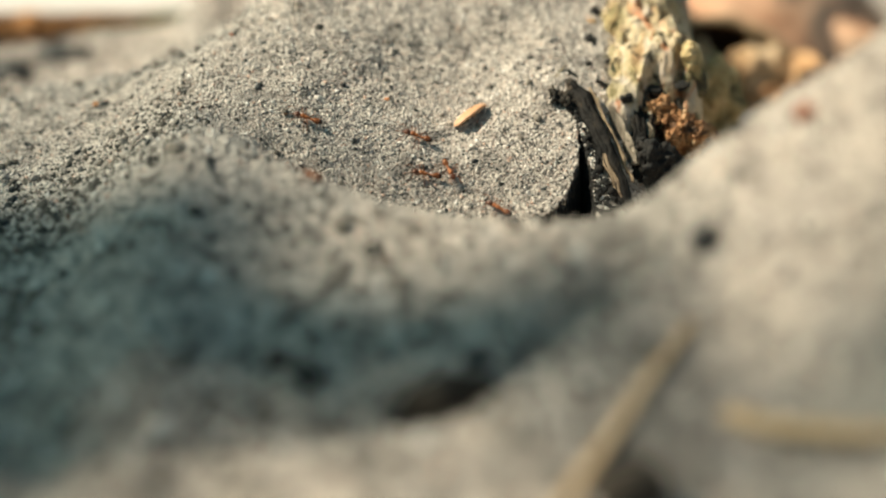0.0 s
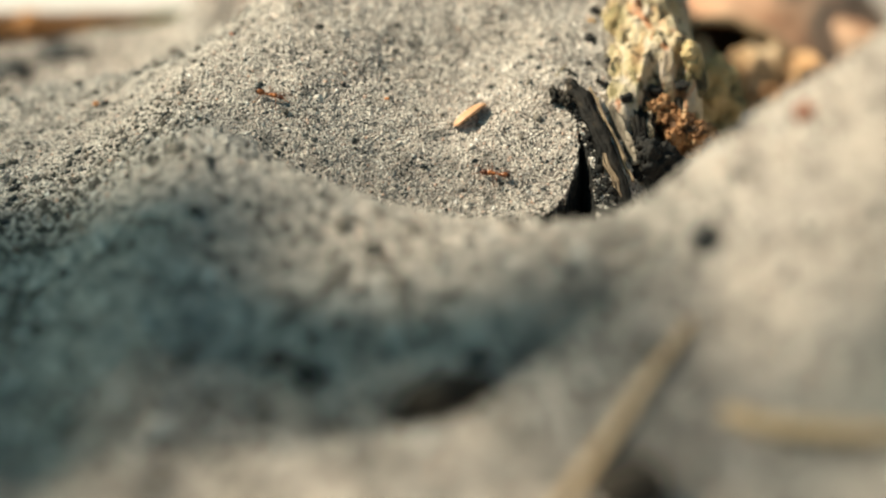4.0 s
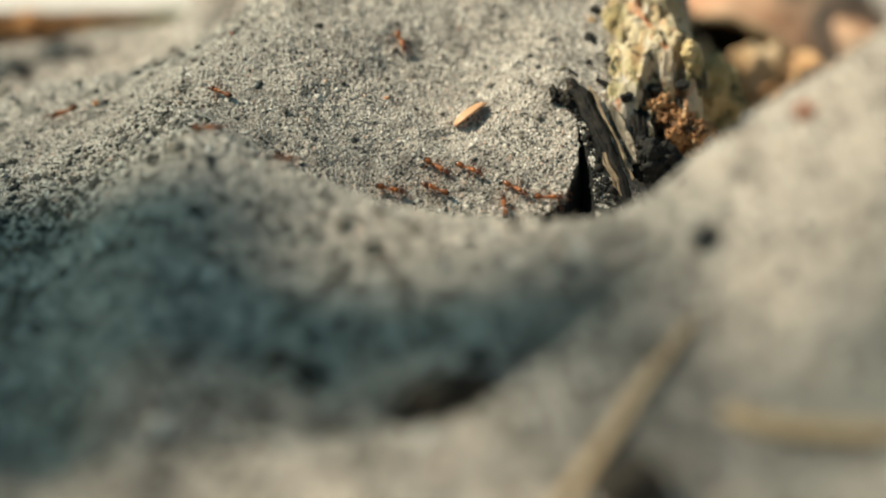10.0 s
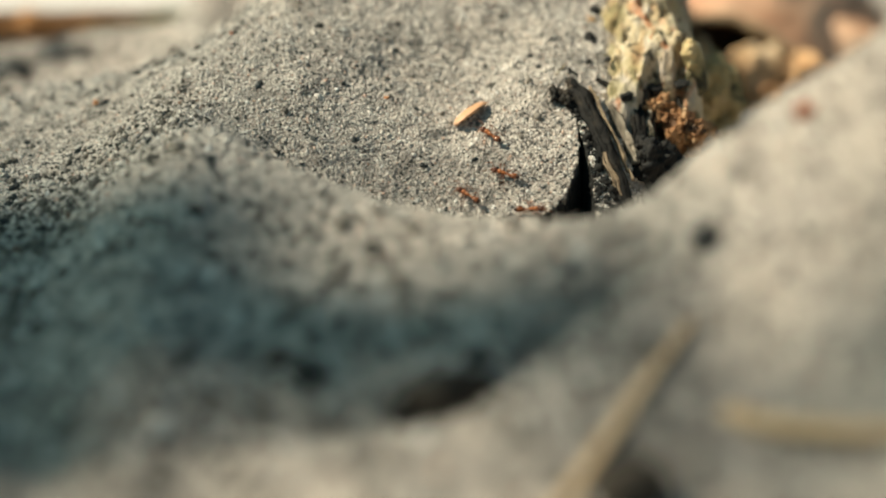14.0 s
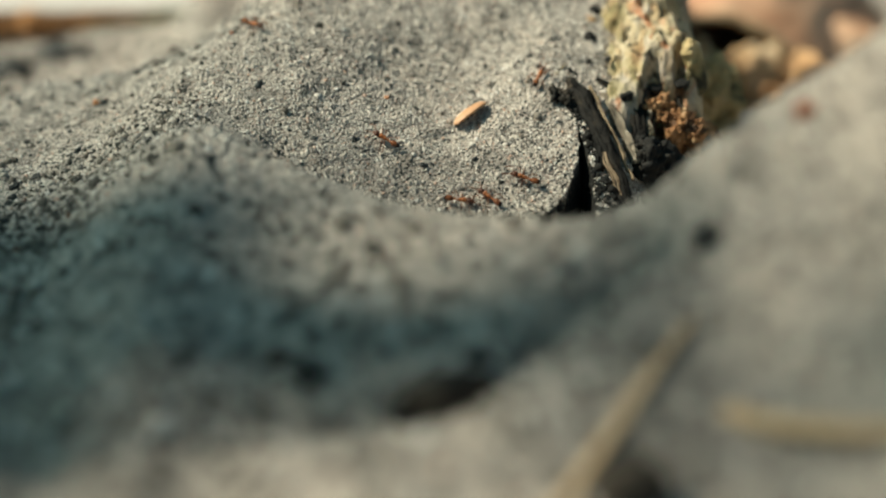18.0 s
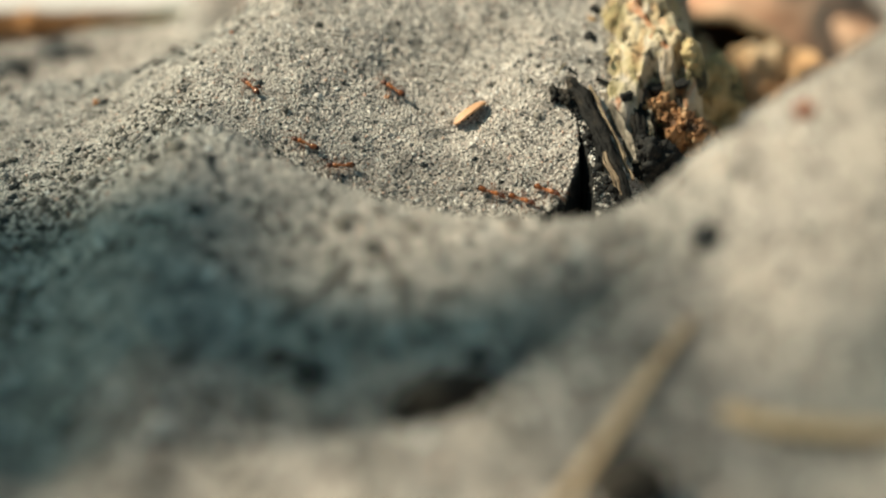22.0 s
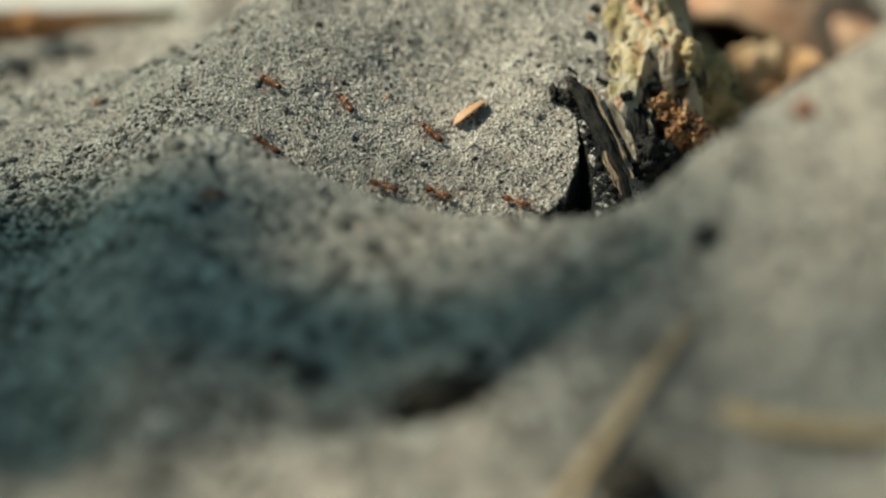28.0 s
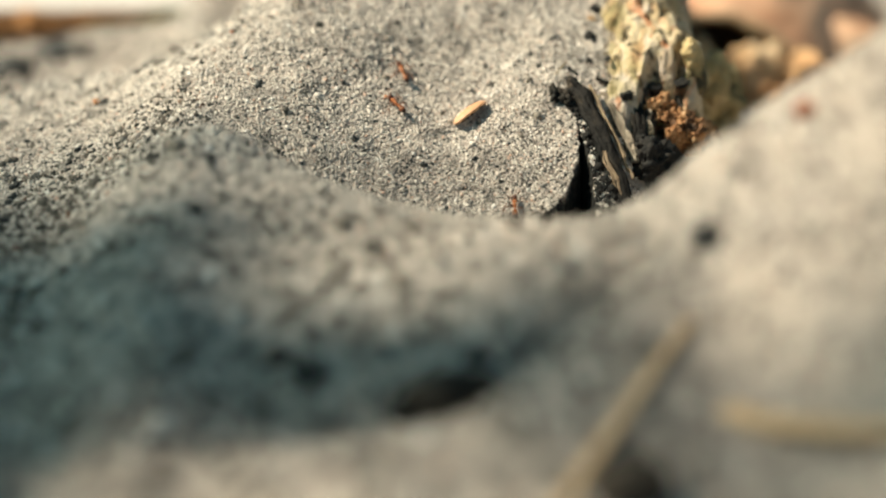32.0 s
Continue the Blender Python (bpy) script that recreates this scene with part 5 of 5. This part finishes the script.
    trail([(10.4, -2.6, 327.1), (11.0, 11.7, 309.5, -111), (11.2, 10.6, 301.7), (11.5, 13.8, 291.1), (11.65, 13.8, 291.1), (11.9, 15.4, 270.6), (13.1, 15.4, 270.6), (13.35, 14.6, 295.8), (13.5, 14.6, 295.8), (13.7, 12.3, 294.5), (14.0, 7.6, 292.5, -31), (14.15, 7.6, 292.5), (14.4, 3.8, 272.4), (16.1, -4.3, 283.6), (16.35, -15.8, 269.0), (16.5, -15.8, 269.0), (16.7, -13.2, 289.3), (17.0, -6.7, 289.2, 13), (17.2, -6.4, 289.2), (17.35, -6.4, 289.2), (17.6, -4.3, 283.6), (18.1, -1.6, 279.8), (18.35, -3.2, 291.5), (18.5, -3.2, 291.5), (18.7, -8.7, 291.8), (19.0, -15.0, 291.8, -14), (19.2, -21.0, 292.3), (19.5, -26.0, 277.3), (19.7, -25.1, 278.0), (20.0, -22.1, 280.5, 6), (20.15, -22.1, 280.5), (20.9, -4.3, 283.6), (21.5, -4.3, 283.6), (21.85, -12.7, 290.9), (22.0, -12.7, 290.9, 14), (22.15, -12.7, 290.9), (22.5, -4.3, 283.6)])
    trail([(10.3, -1.6, 279.8), (10.55, -1.8, 291.7), (10.7, -1.8, 291.7), (11.0, -2.1, 292.8, -12), (11.5, -3.0, 296.4), (11.7, -7.2, 296.4), (12.0, -11.0, 300.0, -49), (12.2, -16.3, 302.4), (12.7, -32.3, 417.0), (23.0, -17.7, 325.2), (23.5, -15.8, 293.9), (23.7, -15.1, 291.6), (24.0, -15.2, 291.0, 7), (24.2, -15.0, 291.3), (24.5, -13.9, 291.7), (24.7, -10.9, 293.9), (24.85, -10.9, 293.9), (25.1, -4.3, 283.6), (27.1, -4.3, 283.6), (27.35, -11.9, 289.9), (27.5, -11.9, 289.9), (27.7, -11.2, 289.9), (28.0, -7.6, 289.0, -19), (28.2, -3.9, 289.4), (28.35, -3.9, 289.4), (28.6, -1.6, 279.8), (28.8, 9.2, 272.2), (29.05, 6.0, 293.7), (29.2, 6.0, 293.7), (29.5, -0.4, 295.0), (29.7, -0.5, 293.0), (30.0, 3.3, 288.5), (30.15, 3.3, 288.5), (30.4, 3.8, 272.4)])
    trail([(11.1, -17.7, 325.2), (11.7, -27.1, 301.8), (12.0, -30.5, 302.8, -36), (12.6, -42.6, 423.0), (22.5, -42.6, 423.0), (23.0, -25.2, 310.2, -22), (23.2, -24.7, 310.5), (23.5, -22.2, 308.5), (23.7, -15.8, 304.9), (24.2, -0.9, 298.2), (24.5, 5.5, 294.3), (24.7, 9.6, 290.9), (25.0, 12.2, 288.0), (25.15, 12.2, 288.0), (25.4, 11.9, 268.6), (27.1, -4.3, 283.6), (27.35, -7.0, 295.4), (27.5, -7.0, 295.4), (27.7, -12.3, 296.8), (28.0, -21.7, 301.6, -48), (28.2, -25.9, 303.6), (28.5, -28.8, 303.0), (28.7, -28.7, 300.7), (28.85, -28.7, 300.7), (29.3, -4.3, 283.6), (30.3, 15.4, 270.6), (30.55, 13.2, 291.1), (30.7, 13.2, 291.1), (31.0, 13.2, 287.4), (31.2, 14.1, 292.4), (31.35, 14.1, 292.4), (31.6, 15.4, 270.6)])
    trail([(16.1, 15.4, 270.6), (16.35, 11.7, 294.7), (16.5, 11.7, 294.7), (16.7, 11.6, 295.2), (17.0, 10.9, 297.9, -74), (17.2, 9.8, 300.8), (17.5, 10.9, 301.7), (17.7, 10.3, 302.4), (18.0, 12.4, 306.6, -115), (18.2, 13.9, 310.2), (18.5, 15.5, 311.5), (18.7, 16.2, 311.3), (19.0, 16.7, 310.3, -21), (19.2, 15.8, 307.9), (19.5, 16.1, 307.8), (19.7, 14.5, 304.9), (20.0, 12.4, 300.7, -117), (20.2, 11.1, 299.3), (20.5, 9.8, 294.6), (20.7, 9.6, 290.3), (20.85, 9.6, 290.3), (21.1, 9.2, 272.2), (21.3, 6.5, 275.7), (21.55, 10.4, 289.5), (21.7, 10.4, 289.5), (22.0, 12.8, 290.3, -31), (22.15, 12.8, 290.3), (22.4, 15.4, 270.6), (27.5, -4.3, 283.6), (27.85, -11.8, 300.1), (28.0, -11.8, 300.1, -57), (28.2, -17.5, 301.0), (28.5, -26.8, 301.5), (28.9, -42.6, 423.0)])
    trail([(16.1, 3.8, 272.4), (16.35, 3.9, 288.4), (16.5, 3.9, 288.4), (16.7, 2.1, 288.4), (17.0, 1.8, 288.5, -11), (17.2, 1.6, 288.7), (17.5, 1.1, 288.8), (17.7, 2.1, 288.7), (18.0, 1.8, 288.7, -8), (18.2, 1.4, 289.6), (18.5, -1.1, 289.4), (18.7, -5.8, 289.4), (19.0, -8.6, 289.3), (19.2, -8.9, 289.1), (19.5, -8.7, 290.2), (19.7, -10.1, 290.4), (20.0, -8.5, 289.4, -5), (20.2, -8.7, 289.1), (20.7, -8.7, 289.1), (21.0, -8.6, 289.3, -1), (21.2, -8.0, 289.3), (21.5, -9.5, 291.2), (21.7, -15.1, 291.0), (22.3, -42.6, 423.0), (25.2, -42.6, 423.0), (25.8, -25.4, 304.2), (26.2, -18.7, 298.6), (26.6, -10.2, 296.5), (27.0, -3.8, 290.8), (27.15, -3.8, 290.8), (27.4, -1.6, 279.8)])
    trail([(18.6, 3.8, 272.4), (18.85, 4.9, 289.3), (19.0, 4.9, 289.3, -29), (19.2, 8.4, 290.3), (19.35, 8.4, 290.3), (19.6, 9.2, 272.2), (20.1, -4.3, 283.6), (20.35, -20.9, 295.0), (20.5, -20.9, 295.0), (21.0, -22.8, 294.7, 38), (21.9, -42.6, 423.0), (24.1, -42.6, 423.0), (24.7, -23.8, 296.3), (25.0, -20.8, 295.6, -18), (25.2, -16.7, 294.8), (25.5, -9.7, 291.1), (25.65, -9.7, 291.1), (25.9, -4.3, 283.6), (28.4, 1.1, 276.1), (28.85, -4.0, 300.7), (29.0, -4.0, 300.7, 23), (29.15, -4.0, 300.7), (29.5, -4.3, 283.6), (30.6, 9.2, 272.2), (30.85, 7.3, 287.2), (31.0, 7.3, 287.2), (31.2, 2.8, 291.2), (31.35, 2.8, 291.2), (31.6, 1.1, 276.1)])
    trail([(19.1, 6.5, 275.7), (19.35, 6.8, 288.2), (19.5, 6.8, 288.2), (19.7, 2.4, 289.8), (20.0, -3.8, 293.0, -9), (20.2, -10.2, 292.9), (20.35, -10.2, 292.9), (20.6, -4.3, 283.6), (21.1, -4.3, 283.6), (21.85, -23.9, 300.3), (22.0, -23.9, 300.3, -55), (22.2, -26.2, 304.2), (22.8, -42.6, 423.0), (28.1, -17.7, 325.2), (28.7, -23.9, 302.6), (29.0, -26.2, 300.8, -7), (29.5, -29.0, 295.5), (29.7, -27.7, 296.4), (30.0, -19.7, 294.7, -13), (30.15, -19.7, 294.7), (30.7, -4.3, 283.6)])
    trail([(19.6, -1.6, 279.8), (19.85, -2.4, 290.9), (20.0, -2.4, 290.9, -33), (20.15, -2.4, 290.9), (20.4, -4.3, 283.6), (20.6, -4.3, 283.6), (20.85, -1.5, 293.6), (21.0, -1.5, 293.6, -19), (21.2, -0.2, 291.9), (21.35, -0.2, 291.9), (21.6, 1.1, 276.1), (24.3, -4.3, 283.6), (24.55, -7.8, 290.8), (24.7, -7.8, 290.8), (25.0, -8.7, 291.5, 0), (25.15, -8.7, 291.5), (25.4, -4.3, 283.6), (27.1, -4.3, 283.6), (27.35, -4.4, 292.7), (27.5, -4.4, 292.7), (27.7, -3.0, 293.5), (28.0, -1.0, 298.9, -40), (28.2, -5.5, 302.2), (28.5, -10.0, 309.6), (28.7, -13.3, 315.5), (29.0, -18.0, 316.4, 15), (29.2, -17.9, 316.4), (29.5, -17.7, 316.1), (29.7, -15.8, 315.1), (30.0, -14.9, 305.1, -41), (30.2, -11.4, 302.6), (30.35, -11.4, 302.6), (30.9, -4.3, 283.6)])
    trail([(19.6, 9.2, 272.2), (19.85, 8.4, 288.1), (20.0, 8.4, 288.1), (20.2, 5.8, 289.5), (20.5, 4.7, 288.9), (20.7, 6.9, 294.1), (20.85, 6.9, 294.1), (21.1, 6.5, 275.7), (22.3, -4.3, 283.6), (22.55, -9.0, 293.3), (22.7, -9.0, 293.3), (23.0, -12.2, 292.6, -11), (23.2, -12.2, 292.6), (23.5, -13.2, 292.5), (23.7, -9.2, 293.6), (24.0, -1.8, 294.3, 53), (24.15, -1.8, 294.3), (24.4, 1.1, 276.1), (27.1, -4.3, 283.6), (27.55, -19.8, 290.0), (27.7, -19.8, 290.0), (28.0, -21.8, 291.1, -10), (28.2, -23.2, 281.6), (28.5, -23.0, 285.4), (28.7, -19.8, 290.9), (29.0, -11.9, 295.2, -18), (29.15, -11.9, 295.2), (29.4, -4.3, 283.6), (30.6, 15.4, 270.6), (30.85, 9.9, 294.6), (31.0, 9.9, 294.6, -38), (31.2, 6.1, 297.9), (31.5, 2.6, 300.4), (31.7, -1.2, 302.8), (32.0, -5.6, 308.8, -66)])
    trail([(20.6, 9.2, 272.2), (20.85, 6.7, 291.4), (21.0, 6.7, 291.4, -50), (21.2, 3.7, 293.4), (21.5, -1.7, 300.6), (21.7, -2.3, 303.3), (22.0, -6.3, 304.6, -36), (22.2, -10.2, 306.5), (22.5, -18.8, 309.3), (22.7, -25.6, 311.3), (22.9, -42.6, 423.0)])
    trail([(20.6, -4.3, 283.6), (20.85, -4.6, 290.1), (21.0, -4.6, 290.1, 30), (21.5, -4.1, 289.4), (21.7, 1.1, 288.2), (22.0, 10.1, 289.0, -29), (22.15, 10.1, 289.0), (22.4, 11.9, 268.6), (24.6, 6.5, 275.7), (24.85, 4.2, 289.3), (25.0, 4.2, 289.3, -6), (25.2, 1.1, 289.3), (25.35, 1.1, 289.3), (25.6, -1.6, 279.8), (27.1, 3.8, 272.4), (27.35, 2.1, 290.9), (27.5, 2.1, 290.9), (27.7, 0.5, 290.1), (28.0, -1.0, 289.4, -25), (28.2, 0.4, 289.4), (28.5, 6.4, 289.7), (28.7, 8.8, 288.1), (28.85, 8.8, 288.1), (29.1, 9.2, 272.2), (29.5, -1.6, 279.8), (29.85, -8.0, 303.8), (30.0, -8.0, 303.8, -42), (30.2, -12.7, 306.5), (30.5, -19.5, 308.5), (30.9, -32.3, 417.0)])
    trail([(20.6, 3.8, 272.4), (20.85, 3.0, 288.2), (21.0, 3.0, 288.2, -1), (21.15, 3.0, 288.2), (21.4, 1.1, 276.1), (22.6, 14.6, 272.7), (22.85, 12.2, 288.0), (23.0, 12.2, 288.0, 8), (23.15, 12.2, 288.0), (23.4, 9.2, 272.2), (25.2, 15.4, 270.6), (25.45, 14.1, 291.1), (25.6, 14.1, 291.1), (26.0, 6.7, 291.7), (26.4, -1.0, 297.3), (26.8, -10.2, 299.2), (27.2, -18.8, 301.8), (27.8, -32.3, 417.0)])
    trail([(20.6, 9.2, 272.2), (20.85, 8.4, 288.7), (21.0, 8.4, 288.7, -47), (21.2, 7.6, 287.7), (21.35, 7.6, 287.7), (21.6, 6.5, 275.7), (23.6, -1.6, 279.8), (23.85, -0.3, 289.1), (24.0, -0.3, 289.1), (24.2, 6.0, 293.7), (24.35, 6.0, 293.7), (24.6, 9.2, 272.2), (27.1, -4.3, 283.6), (27.85, -26.4, 265.5), (28.0, -26.4, 265.5, 61), (28.2, -26.4, 266.0), (28.5, -26.3, 267.3), (28.7, -25.8, 269.8), (29.0, -25.0, 272.1), (29.2, -23.4, 275.4), (29.5, -17.8, 290.4), (29.7, -12.8, 290.6), (29.85, -12.8, 290.6), (30.1, -4.3, 283.6)])
    trail([(21.1, -4.3, 283.6), (21.35, -6.7, 294.6), (21.5, -6.7, 294.6), (21.7, -10.5, 295.3), (22.0, -16.7, 292.6, -28), (22.2, -23.6, 293.1), (22.5, -31.3, 279.9), (22.7, -30.9, 279.3), (23.0, -29.3, 280.1, -34), (23.2, -26.8, 285.5), (23.9, -17.7, 325.2)])
    trail([(28.3, 1.1, 276.1), (28.55, -0.1, 292.4), (28.7, -0.1, 292.4), (29.0, -2.4, 290.1, 0), (29.15, -2.4, 290.1), (29.4, -4.3, 283.6), (30.5, -1.6, 279.8), (30.85, -6.1, 297.3), (31.0, -6.1, 297.3, -36), (31.9, -17.7, 325.2)])
    trail([(29.3, -1.6, 279.8), (29.55, -1.5, 290.2), (29.7, -1.5, 290.2), (30.0, -1.0, 289.4, -5), (30.2, 1.1, 288.5), (30.5, 4.9, 288.1), (30.7, 8.9, 290.9), (31.0, 15.6, 296.5), (31.15, 15.6, 296.5), (31.4, 15.4, 270.6)])


motions()
